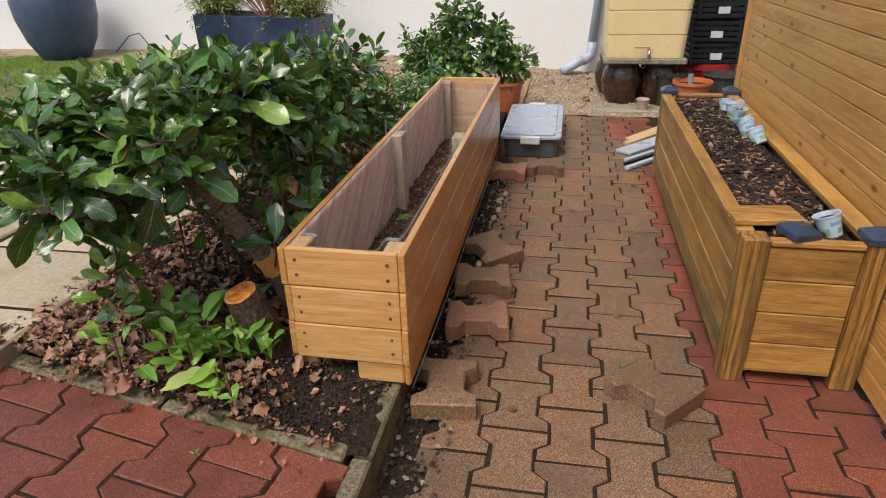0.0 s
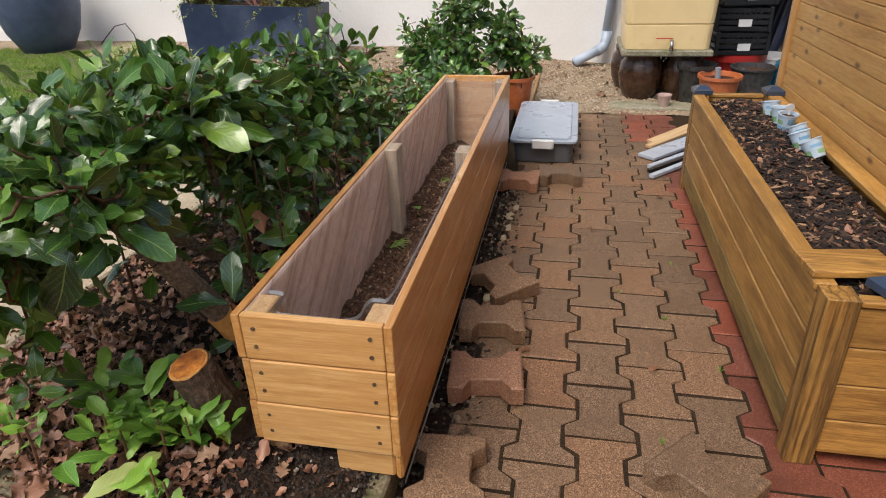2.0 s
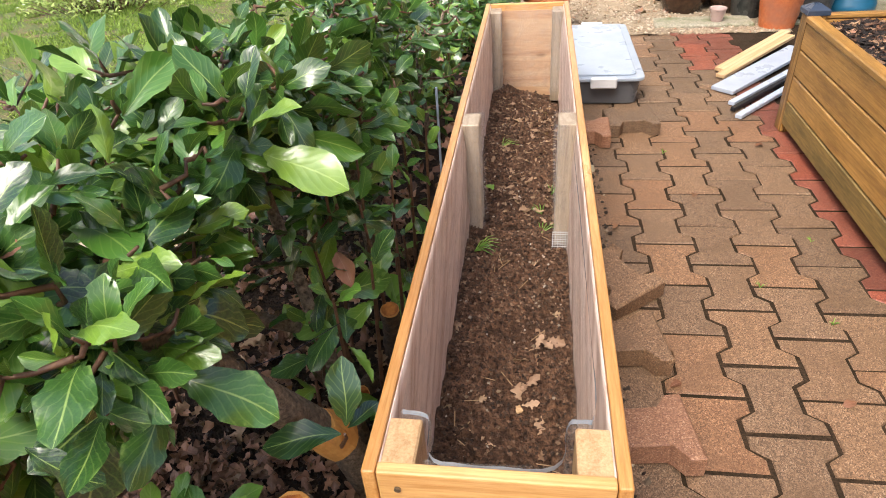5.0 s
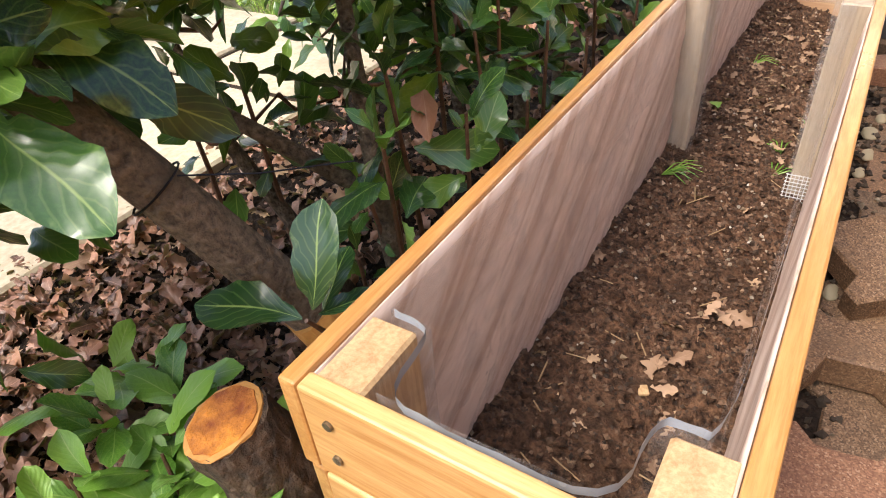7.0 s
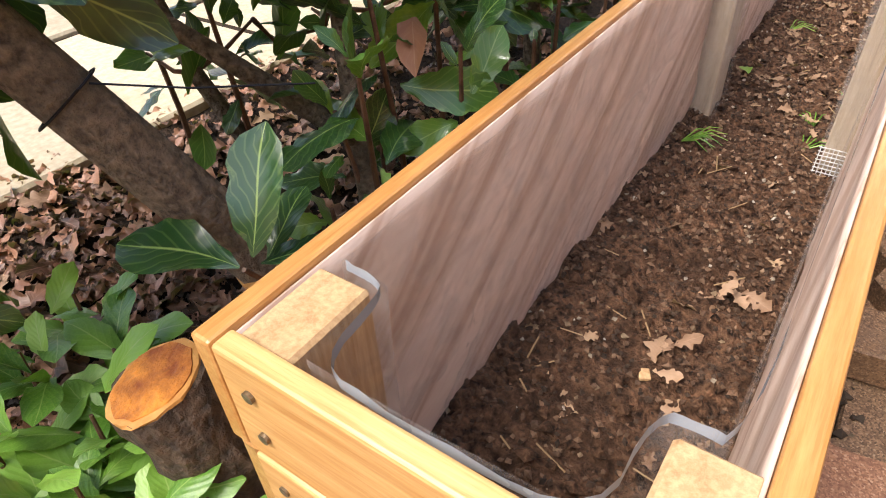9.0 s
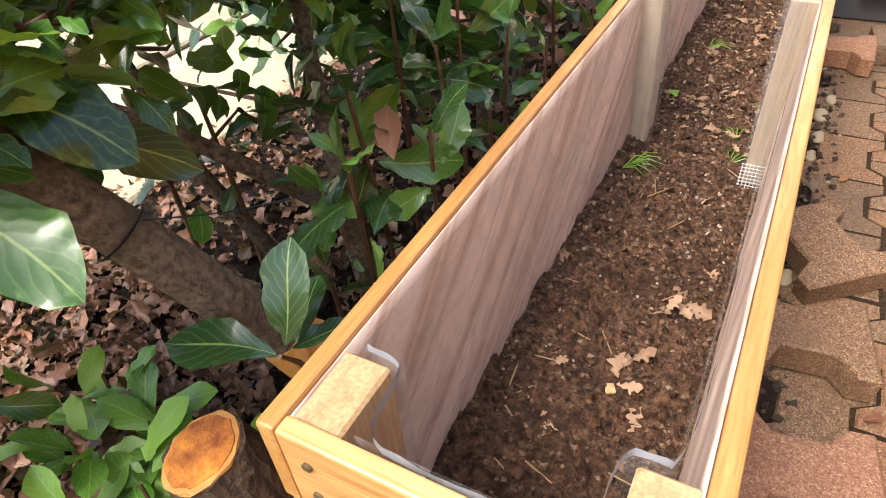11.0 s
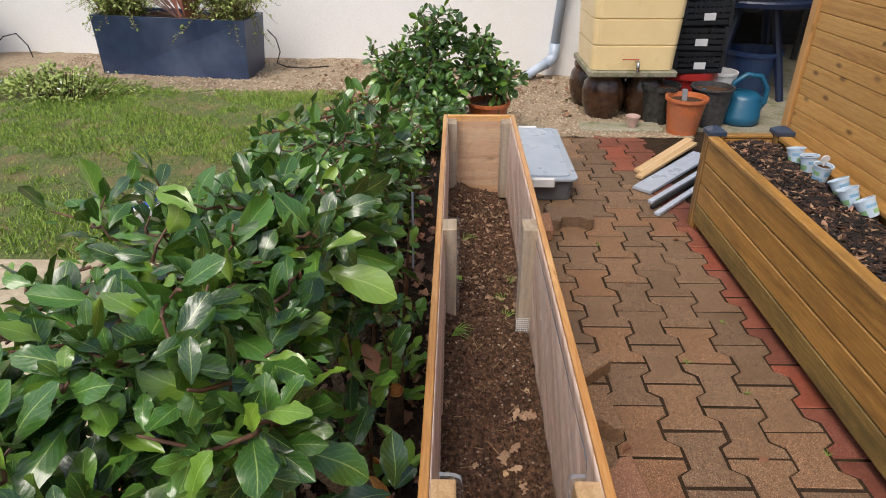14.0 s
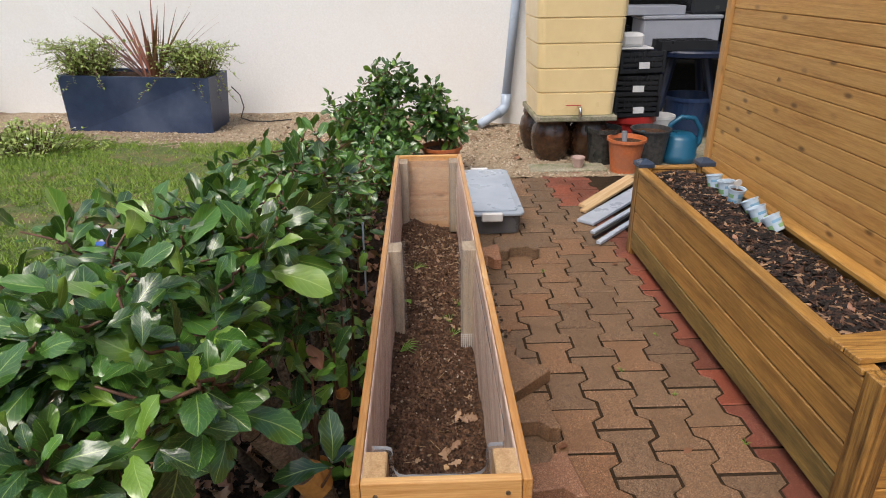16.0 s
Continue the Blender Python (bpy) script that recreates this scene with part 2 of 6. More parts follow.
def lathe(profile, n=32, centre=(0, 0, 0), bm=None, wobble=0.0):
    """Turn a profile of (radius, height) round the upright axis."""
    bm = bm or bmesh.new()
    rings = []
    for r, z in profile:
        rings.append([bm.verts.new((centre[0] + r * (1 + wobble * math.sin(3 * a)) * math.cos(a), centre[1] + r * math.sin(a), centre[2] + z))
                      for a in (2 * math.pi * i / n for i in range(n))])
    for a, b in zip(rings, rings[1:]):
        for i in range(n):
            bm.faces.new((a[i], a[(i + 1) % n], b[(i + 1) % n], b[i]))
    for ring, flip in ((rings[0], True), (rings[-1], False)):
        bm.faces.new(ring[::-1] if flip else ring)
    return bm


def tube(points, radii, n=8, bm=None, wobble=0.0):
    """A bent tapering tube along points."""
    bm = bm or bmesh.new()
    pts = [Vector(p) for p in points]
    if not hasattr(radii, "__len__"):
        radii = [radii] * len(pts)
    rings, side = [], None
    for i, p in enumerate(pts):
        d = (pts[min(i + 1, len(pts) - 1)] - pts[max(i - 1, 0)]).normalized()
        ref = side if side is not None else (Vector((1, 0, 0)) if abs(d.x) < 0.8 else Vector((0, 1, 0)))
        u = (ref - ref.dot(d) * d).normalized()
        side, w = u, d.cross(u)
        rings.append([bm.verts.new(p + radii[i] * (1 + wobble * random.uniform(-1, 1)) * (math.cos(a) * u + math.sin(a) * w))
                      for a in (2 * math.pi * k / n for k in range(n))])
    for a, b in zip(rings, rings[1:]):
        for k in range(n):
            bm.faces.new((a[k], a[(k + 1) % n], b[(k + 1) % n], b[k]))
    bm.faces.new(rings[0][::-1])
    bm.faces.new(rings[-1])
    return bm


def raw(name, verts, faces, mat, uvs=None, smooth=False):
    me = bpy.data.meshes.new(name)
    me.from_pydata(verts, [], faces)
    if uvs is not None:
        layer = me.uv_layers.new(name="UVMap")
        layer.data.foreach_set("uv", np.asarray(uvs, dtype=np.float32).ravel())
    if smooth:
        me.polygons.foreach_set("use_smooth", [True] * len(me.polygons))
    me.materials.append(mat)
    return me


# ---- the lie of the land ----
NEAR = ((-60, 0.27), (-5, 0.265), (-2.5, 0.26), (-1.05, 0.232), (-0.75, 0.185), (-0.3, 0.122), (-0.03, 0.08), (0.0, 0.0), (60, 0.0))
FAR = ((-60, 0.22), (-4, 0.2), (-2, 0.156), (-1.2, 0.15), (-0.5, 0.115), (0.25, 0.03), (0.7, 0.0), (60, 0.0))


def land(x, y):
    """Height of the ground: a bank that climbs away from the path."""
    a = np.interp(x, [p for p, _ in NEAR], [h for _, h in NEAR])
    b = np.interp(x, [p for p, _ in FAR], [h for _, h in FAR])
    k = np.clip((y - 2.3) / 2.0, 0, 1)
    return float(a * (1 - k) + b * k)


def sheet(x0, x1, y0, y1, step, lift, rough, mask=None, seed=0.0):
    """A patch of ground that follows the land."""
    nx, ny = int((x1 - x0) / step) + 1, int((y1 - y0) / step) + 1
    xs, ys = np.linspace(x0, x1, nx), np.linspace(y0, y1, ny)
    verts, ids, faces = [], {}, []
    for j, y in enumerate(ys):
        for i, x in enumerate(xs):
            q = Vector((x * 9 + seed, y * 9, 0))
            verts.append((x, y, land(x, y) + lift + rough * (noise.noise(q) + 0.6 * noise.noise(3.1 * q))))
    for j in range(ny - 1):
        for i in range(nx - 1):
            cx, cy = (xs[i] + xs[i + 1]) / 2, (ys[j] + ys[j + 1]) / 2
            if mask is None or mask(cx, cy):
                a = j * nx + i
                faces.append((a, a + 1, a + nx + 1, a + nx))
    return verts, faces


def bed_edge(x):
    """Front line of the shrub bed, along its edging stones."""
    return -0.262 - 0.095 * (x + 0.085)


def lawn_edge(x):
    return 3.76 + 0.225 * max(0.0, -x - 1.5) + 0.065 * math.sin(4 * x)


# the garden beyond the planter was set out on its own grid: this lays it in place
def beyond(ob, x=None):
    x = ob.location.x if x is None else x
    lay = Matrix.Translation((0.037, -0.101, -0.012 + 0.021 * min(0.0, x - 0.5))) @ Matrix.Diagonal((1.072, 1.1, 1.075, 1.0))
    ob.matrix_basis = lay @ ob.matrix_basis


def so_far():
    return {o.name for o in bpy.data.objects if o.parent is None}


def lay_beyond(before):
    for ob in bpy.data.objects:
        if ob.parent is None and ob.name not in before:
            beyond(ob, None if ob.type == "EMPTY" else 0.5)


# base sheet out to the horizon, just below everything else
bm = bmesh.new()
xs = [-400, -60, -20, -9, -5, -4, -3, -2.5, -2, -1.5, -1.05, -0.75, -0.5, -0.3, -0.03, 0.0, 0.25, 0.7, 2, 5, 20, 400]
ys = [-400, -20, -5, -2, -1, 0, 1, 2, 2.5, 3, 3.5, 4, 4.5, 5.5, 7, 20, 400]
vv = [[bm.verts.new((x, y, land(x, y) - 0.075)) for x in xs] for y in ys]
for j in range(len(ys) - 1):
    for i in range(len(xs) - 1):
        bm.faces.new((vv[j][i], vv[j][i + 1], vv[j + 1][i + 1], vv[j + 1][i]))
solid("ground", bm, earth, "bare earth ground under the garden", "ground", "structure", smooth=True)

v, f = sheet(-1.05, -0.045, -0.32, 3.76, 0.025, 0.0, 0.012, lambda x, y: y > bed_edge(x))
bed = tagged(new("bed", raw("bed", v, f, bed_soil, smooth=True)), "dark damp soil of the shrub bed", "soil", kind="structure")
v, f = sheet(-9, -0.5, 1.0, 4.75, 0.06, 0.0, 0.012, lambda x, y: y < lawn_edge(x) and (x < -0.98 or y > 3.05) and y > 1.19, 3.0)
lawn = tagged(new("lawn", raw("lawn", v, f, turf, smooth=True)), "thin patchy lawn with bare spots", "lawn", kind="structure")
v, f = sheet(-9, 1.3, 3.31, 5.1, 0.05, 0.0, 0.01, lambda x, y: (x < 0 and y >= lawn_edge(x) - 0.12) or (x >= 0 and y > 3.36), 7.0)
gravel = tagged(new("gravel", raw("gravel", v, f, gravel_mat, smooth=True)), "pale gravel strip along the house wall", "gravel", kind="structure")

# ---- house wall and the open store ----
here = so_far()
WALL_Y = 4.7
solid("wall_north", cube(-12, 0.98, WALL_Y, WALL_Y + 0.3, -0.1, 3.2), stucco, "white rough stucco house wall", "wall", "structure")
solid("wall_store_side", cube(0.78, 0.98, WALL_Y + 0.302, 6.4, -0.1, 3.2), stucco, "white side wall of the open store", "wall", "structure")
solid("wall_store_back", cube(0.982, 3.6, 6.2, 6.4, -0.1, 2.4), store_shade, "shade-dark back wall of the open store", "wall", "structure")
solid("wall_store_right", cube(3.4, 3.6, 2.2, 6.198, -0.1, 2.4), store_shade, "shade-dark right wall of the open store", "wall", "structure")
solid("ceiling_store", cube(0.982, 3.8, 3.6, 6.6, 2.402, 2.5), store_shade, "shade-dark roof over the open store", "ceiling", "structure")
solid("floor_store", cube(1.0, 3.4, 3.3, 6.2, -0.08, -0.012), concrete, "concrete floor of the open store", "floor", "structure")

lay_beyond(here)

# ---- timber fence ----
fence = thing("fence", "tall honey-coloured tongue-and-groove timber fence", "fence", (1.23, 0, 0))
for i in range(28):
    z = 0.03 + i * 0.0668
    part("plank", cube(1.215, 1.237, -2.6, 2.1, z, z + 0.0653, 0.003), fence_y, fence)
part("end_post", cube(1.2, 1.26, 2.103, 2.15, 0.0, 1.95, 0.004), fence_z, fence, "planed edge post")
for y in (-1.2, 0.5):
    part("rail_post", cube(1.239, 1.305, y, y + 0.07, 0.0, 1.9, 0.004), fence_z, fence)

# ---- the new planter ----
W, L, TOP, TH = 0.332, 2.24, 0.486, 0.018
planter = thing("planter", "new varnished pine trough planter, lined and part filled", "planter", (-W / 2, L / 2, 0.087))
ROWS = ((0.381, 0.486), (0.27, 0.378), (0.161, 0.267))
for i, (z0, z1) in enumerate(ROWS):
    e = 0.004 * (i % 2)
    part("end_board", cube(-W + TH + 0.001 + e, -TH - 0.001, -0.001 * i, TH, z0, z1, 0.003, seg=2), pine_x, planter)
    part("end_board", cube(-W + TH + 0.001, -TH - 0.001, L - TH, L, z0, z1, 0.003, seg=2), pine_x, planter)
    part("side_board", cube(-TH, 0.0, -0.002 * i, L + 0.002, z0, z1, 0.003, seg=2), pine_y, planter)
    part("side_board", cube(-W + e, -W + TH + e, 0.002 * i, L + 0.002, z0, z1, 0.003, seg=2), pine_y, planter)
part("foot_board", cube(-0.15, -TH - 0.001, 0.006, 0.026, 0.092, 0.158, 0.005), pine_x, planter, "short skirting board under the end")
part("foot_board", cube(-TH, -0.002, 0.006, L - 0.02, 0.087, 0.158, 0.005), pine_y, planter)
PW, PD, MID = 0.046, 0.077, 1.045
for x in (-W + TH + 0.0005, -TH - 0.0005 - PW):
    for y, h in ((TH + 0.0005, 0.478), (MID, 0.482), (L - TH - 0.0005 - PD, 0.472)):
        part("corner_post" if y != MID else "middle_post", cube(x, x + PW, y, y + PD, 0.1, h, 0.003), pine_z if y < 1 else grey_post, planter)
# slanting streaks: fold shading and wood figure put into the lining's colour
def folded(m):
    nt = m.node_tree
    p = nt.nodes["Principled BSDF"]
    src = p.inputs["Base Color"].links[0].from_socket
    tc, sp, cb = (nt.nodes.new("ShaderNode" + k) for k in ("TexCoord", "SeparateXYZ", "CombineXYZ"))
    nt.links.new(tc.outputs["Object"], sp.inputs[0])
    sl = nt.nodes.new("ShaderNodeMath")
    sl.operation = "MULTIPLY_ADD"
    sl.inputs[1].default_value = -1.4
    nt.links.new(sp.outputs[2], sl.inputs[0])
    nt.links.new(sp.outputs[1], sl.inputs[2])
    nt.links.new(sl.outputs[0], cb.inputs[0])
    lo = nt.nodes.new("ShaderNodeMath")
    lo.operation = "MULTIPLY"
    lo.inputs[1].default_value = 0.12
    nt.links.new(sp.outputs[2], lo.inputs[0])
    nt.links.new(lo.outputs[0], cb.inputs[1])
    fold_shade_streak = noise_tex(nt, cb.outputs[0], 19, 3, 0.5, 0.3)
    col = mixc(nt, ramp(nt, fold_shade_streak, [(0.4, (0.75, 0.75, 0.75)), (0.56, (0, 0, 0))]), src, (0.44, 0.28, 0.2))
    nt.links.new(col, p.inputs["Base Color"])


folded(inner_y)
# inner faces of the planter
def lining(x, out, seed):
    """Thin sheet against the boards, in soft slanting folds that hang from the rim."""
    bm = bmesh.new()
    ys, zs = np.linspace(0.0195, L - 0.0195, 260), np.linspace(0.1, 0.48, 22)
    sides = []
    for off in (0.0, -0.002):
        grid = []
        for y in ys:
            col = []
            for z in zs:
                hang = min(1.0, (0.48 - z) / 0.08)
                q = (y - 1.4 * z) * 15
                d = 0.0048 * noise.noise((q, z * 1.5, seed)) + 0.0016 * noise.noise((q * 2.3, z * 2, seed + 4))
                col.append(bm.verts.new((x + out * (0.0026 + (d + 0.0068) * hang + off), y, z)))
            grid.append(col)
        for a, b in zip(grid, grid[1:]):
            for i in range(len(zs) - 1):
                bm.faces.new((a[i], a[i + 1], b[i + 1], b[i]))
        sides.append(grid)
    for k in (0, -1):
        for i in range(len(ys) - 1):
            bm.faces.new((sides[0][i][k], sides[0][i + 1][k], sides[1][i + 1][k], sides[1][i][k]))
    return bm


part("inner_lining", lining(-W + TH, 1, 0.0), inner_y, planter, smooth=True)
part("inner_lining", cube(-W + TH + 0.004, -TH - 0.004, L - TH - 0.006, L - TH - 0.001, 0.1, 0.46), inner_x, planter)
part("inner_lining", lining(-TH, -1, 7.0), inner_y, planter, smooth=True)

# soil inside
def soil_height(x, y):
    q = Vector((x * 14, y * 14, 2.0))
    return 0.148 - 0.26 * (x + 0.166) - 0.012 * min(1, y) - 0.012 * max(0, y - 1) + 0.014 * noise.noise(q) + 0.01 * noise.noise(2.7 * q) + 0.01 * noise.noise(6 * q) + 0.005 * noise.noise(14 * q)


nx, ny = 50, 330
v, f = [], []
for j in range(ny + 1):
    for i in range(nx + 1):
        x, y = -W + 0.0215 + i * (W - 0.043) / nx, 0.024 + j * (L - 0.048) / ny
        v.append((x, y, soil_height(x, y)))
for j in range(ny):
    for i in range(nx):
        a = j * (nx + 1) + i
        f.append((a, a + 1, a + nx + 2, a + nx + 1))
tagged(new("planter_soil", raw("planter_soil", v, f, soil_mat, smooth=True)), "dark crumbly soil lying in the new planter", "soil", kind="stuff")

# ---- the older planter by the fence ----
RX0, RX1, RY0, RY1, RT = 0.846, 1.208, 0.283, 2.1, 0.43
old = thing("planter", "older stained timber trough planter full of bark mulch", "planter", (1.0, 1.15, 0))
for k in range(4):
    z0 = 0.035 + k * 0.099
    part("side_board", cube(RX0 + 0.002, RX0 + 0.024, RY0 + 0.05, RY1 - 0.03, z0, z0 + 0.0945, 0.004), old_foot if k == 0 else old_y, old)
    part("side_board", cube(RX1 - 0.03, RX1 - 0.008, RY0 + 0.05, RY1 - 0.03, z0, z0 + 0.0945, 0.004), old_y, old)
    part("end_board", cube(RX0 + 0.067, RX1 - 0.067, RY0 + 0.012, RY0 + 0.034, z0 - 0.002, z0 + 0.0945, 0.003), old_x, old)
    part("end_board", cube(RX0 + 0.067, RX1 - 0.067, RY1 - 0.034, RY1 - 0.012, z0, z0 + 0.0965, 0.003), old_x, old)
part("rim", cube(RX0 - 0.006, RX0 + 0.04, RY0 + 0.066, RY1 - 0.066, RT + 0.0025, RT + 0.024, 0.004), old_y, old)
part("rim", cube(RX1 - 0.06, RX1 - 0.004, RY0 + 0.068, RY1 - 0.068, RT + 0.0025, RT + 0.024, 0.004), old_y, old)
part("rim", cube(RX0 + 0.067, RX1 - 0.067, RY0 + 0.004, RY0 + 0.036, RT + 0.0025, RT + 0.02, 0.004), old_x, old)
part("rim", cube(RX0 + 0.067, RX1 - 0.067, RY1 - 0.036, RY1 - 0.004, RT + 0.0025, RT + 0.02, 0.004), old_x, old)
for x in (RX0, RX1 - 0.065):
    for y in (RY0, RY1 - 0.065):
        part("corner_post", cube(x, x + 0.065, y, y + 0.065, 0.0, 0.452, 0.003), old_z, old)

# ---- downpipe ----
here = so_far()
pvc = plain("grey_plastic_pipe", (0.44, 0.52, 0.64), 0.4)
pipe = thing("downpipe", "grey plastic rainwater downpipe on the white wall", "downpipe", (0.5, 4.6, 0.1))
part("pipe", tube([(0.60, 4.64, 3.2), (0.595, 4.64, 1.4), (0.565, 4.64, 1.05), (0.5, 4.64, 0.25)], 0.037, 16), pvc, pipe, smooth=True)
part("elbow", tube([(0.503, 4.64, 0.29), (0.5, 4.64, 0.2), (0.485, 4.625, 0.165), (0.43, 4.58, 0.135)], 0.043, 16), pvc, pipe, smooth=True)
part("spout", tube([(0.46, 4.6, 0.15), (0.26, 4.46, 0.07)], 0.037, 16), pvc, pipe, smooth=True)

# ---- rain tank on clay jars ----
beige = surface("beige_plastic", (0.75, 0.58, 0.3), (0.79, 0.62, 0.33), 9, 3, 0.4, 0.03, 0.002, (0.72, 0.55, 0.28), vary=0.02)
# white foam toned to grey, with the store's shade in its colour
foam = plain("store_shade_foam", (0.42, 0.44, 0.5), 0.7)
glaze = surface("brown_glaze", (0.03, 0.014, 0.008), (0.085, 0.04, 0.02), 30, 5, 0.22, 0.1, 0.002, (0.02, 0.014, 0.011))
steel = surface("chrome", (0.6, 0.6, 0.6), (0.75, 0.75, 0.75), 80, 5, 0.2, 0, metal=1.0)
red_plastic = plain("red_plastic", (0.42, 0.03, 0.025), 0.4)
black_plastic = plain("black_plastic", (0.014, 0.015, 0.018), 0.4)
white_plastic = plain("white_plastic", (0.72, 0.72, 0.72), 0.5)
terracotta = surface("orange_plastic_pot", (0.5, 0.12, 0.035), (0.64, 0.19, 0.06), 60, 5, 0.5, 0.08, 0.001, (0.4, 0.16, 0.09))
navy = surface("slate_blue_planter", (0.024, 0.04, 0.09), (0.036, 0.058, 0.118), 14, 2.6, 0.45, 0.2, 0.004, (0.075, 0.1, 0.165), vary=0.05)
tank = thing("rain_tank", "beige tapered ribbed plastic rainwater tank on jars", "water tank", (0.83, 3.74, 0.335))
bm = bmesh.new()
prev, levels = None, []
for i in range(6):
    z = 0.345 + i * 0.158
    levels += [(z, 0.0), (z + 0.146, 0.0), (z + 0.15, -0.008), (z + 0.154, -0.008)]
for z, inset in levels:
    k = 0.262 + 0.04 * (z - 0.345) / 0.9 + inset
    ring = []
    for cx, cy, a0 in ((1, -1, -90), (1, 1, 0), (-1, 1, 90), (-1, -1, 180)):
        for s in range(5):
            a = radians(a0 + 22.5 * s)
            ring.append(bm.verts.new((0.83 + cx * (k - 0.05) + 0.05 * math.cos(a), 3.74 + cy * (k - 0.05) + 0.05 * math.sin(a), z)))
    if prev:
        for i in range(len(ring)):
            j = (i + 1) % len(ring)
            bm.faces.new((prev[i], prev[j], ring[j], ring[i]))
    else:
        bm.faces.new(ring[::-1])
    prev = ring
bm.faces.new(prev)
part("body", bm, beige, tank)
tap = part("tap", tube([(0.85, 3.49, 0.4), (0.85, 3.45, 0.4), (0.85, 3.435, 0.385), (0.85, 3.432, 0.345)], [0.014, 0.011, 0.011, 0.012], 10), steel, tank, "chrome garden tap", True)
part("lever", cube(0.75, 0.855, 3.441, 3.449, 0.414, 0.42, 0.002), red_plastic, tap, "red tap lever")
solid("base_slab", cube(0.55, 1.11, 3.45, 4.03, 0.305, 0.342, 0.006), concrete, "weathered slab lying on four clay jars", "slab")
jar_shape = [(0.085, 0.0), (0.1, 0.008), (0.135, 0.09), (0.146, 0.17), (0.134, 0.24), (0.112, 0.27), (0.12, 0.285), (0.12, 0.304), (0.1, 0.304), (0.09, 0.26), (0.0005, 0.25)]
jar = thing("clay_jar", "round brown glazed clay jar under the tank", "jar", (0, 0, 0), "jars under the tank")
part("body", lathe(jar_shape, 32), glaze, jar, smooth=True)
jar.location = (0.70, 3.63, 0.0)
for x, y in ((0.97, 3.62), (0.66, 3.9), (0.99, 3.9)):
    copy_thing(jar, pose(x, y, 0.0, 0, 0, 40 * x))
solid("edging_slab", cube(0.5, 1.02, 3.26, 3.42, -0.03, 0.028, 0.008), concrete, "mossy slab edging before the jars", "slab")

# ---- pots and tubs by the store ----
def pot(name, x, y, r0, r1, h, mat, label, z=0.0, rim=0.02, soil=True, group=""):
    t = thing(name, label, "pot", (x, y, z), group)
    c = (x, y, z)
    part("body", lathe([(r0, 0), (r0 + 0.003, 0.004), (r1 - 0.008, h - rim), (r1 + 0.004, h - rim + 0.002), (r1 + 0.004, h), (r1 - 0.008, h),
                        (r0 + 0.8 * (r1 - r0) - 0.008, h * 0.82), (0.001, h * 0.8)], 32, c), mat, t, smooth=False)
    if soil:
        part("soil", lathe([(r1 - 0.014, h * 0.8), (r1 - 0.014, h * 0.88), (r1 * 0.5, h * 0.9), (0.001, h * 0.89)], 24, c, wobble=0.01), soil_mat, t, "dark potting soil")
    return t


p = pot("flower_pot", 1.13, 3.27, 0.085, 0.125, 0.235, terracotta, "orange plastic flower pot with a grey stake")
part("stake", tube([(1.12, 3.28, 0.2), (1.115, 3.285, 0.275)], 0.017, 10), plain("grey_stake", (0.3, 0.31, 0.33)), p)
pot("urn_pot", 1.03, 3.48, 0.08, 0.12, 0.26, surface("dark_glazed_urn", (0.02, 0.022, 0.02), (0.06, 0.06, 0.055), 30, 6, 0.3, 0.1), "dark glazed urn with a pale rim", rim=0.03)
pot("metal_pot", 1.37, 3.5, 0.1, 0.135, 0.24, surface("rusty_tin", (0.03, 0.03, 0.035), (0.1, 0.095, 0.09), 40, 6, 0.5, 0.2), "dark metal pot of old compost", rim=0.012)
small = thing("plastic_cup", "small clear plastic cup with reddish dregs", "cup", (0.83, 3.32, 0.028))
part("body", lathe([(0.03, 0), (0.042, 0.06), (0.046, 0.062), (0.046, 0.07), (0.04, 0.066), (0.03, 0.04), (0.001, 0.035)], 24, (0.83, 3.32, 0.028)), plain("cloudy_plastic", (0.5, 0.36, 0.31), 0.3), small)
pot("shrub_pot", -0.1, 3.06, 0.085, 0.125, 0.23, terracotta, "orange pot holding a small evergreen shrub", z=0.045)
rt = thing("tub", "wide red plastic tub under black crates", "tub", (1.34, 3.95, 0))
part("body", lathe([(0.16, 0), (0.165, 0.005), (0.2, 0.22), (0.215, 0.225), (0.215, 0.27), (0.2, 0.27), (0.165, 0.03), (0.001, 0.028)], 40, (1.34, 3.95, -0.012)), red_plastic, rt)


def crate(z, turn, tilt):
    c = thing("crate", "black slatted plastic vegetable crate", "crate", (0, 0, 0), "stacked crates")
    w, d, h = 0.16, 0.12, 0.15
    for x in (-w, w):
        for y in (-d, d):
            part("corner", cube(x - 0.012, x + 0.012, y - 0.012, y + 0.012, 0, h, 0.003), black_plastic, c)
    for k in range(4):
        zz = 0.006 + k * 0.037
        for y in (-d, d):
            part("slat", cube(-w + 0.012, w - 0.012, y - 0.005, y + 0.005, zz, zz + 0.025), black_plastic, c)
        for x in (-w, w):
            part("slat", cube(x - 0.005, x + 0.005, -d + 0.012, d - 0.012, zz, zz + 0.025), black_plastic, c)
    part("floor", cube(-w, w, -d, d, 0, 0.006), black_plastic, c)
    for k in range(7):
        part("rib", cube(-0.1 + k * 0.032, -0.09 + k * 0.032, -d - 0.008, -d - 0.005, 0.06, 0.14), black_plastic, c)
    part("card", cube(-0.03, 0.05, -d - 0.0125, -d - 0.0085, 0.03, 0.075), white_plastic, c, "white paper ticket")
    c.matrix_basis = pose(1.33, 3.87, z, tilt, 0, turn)
    return c


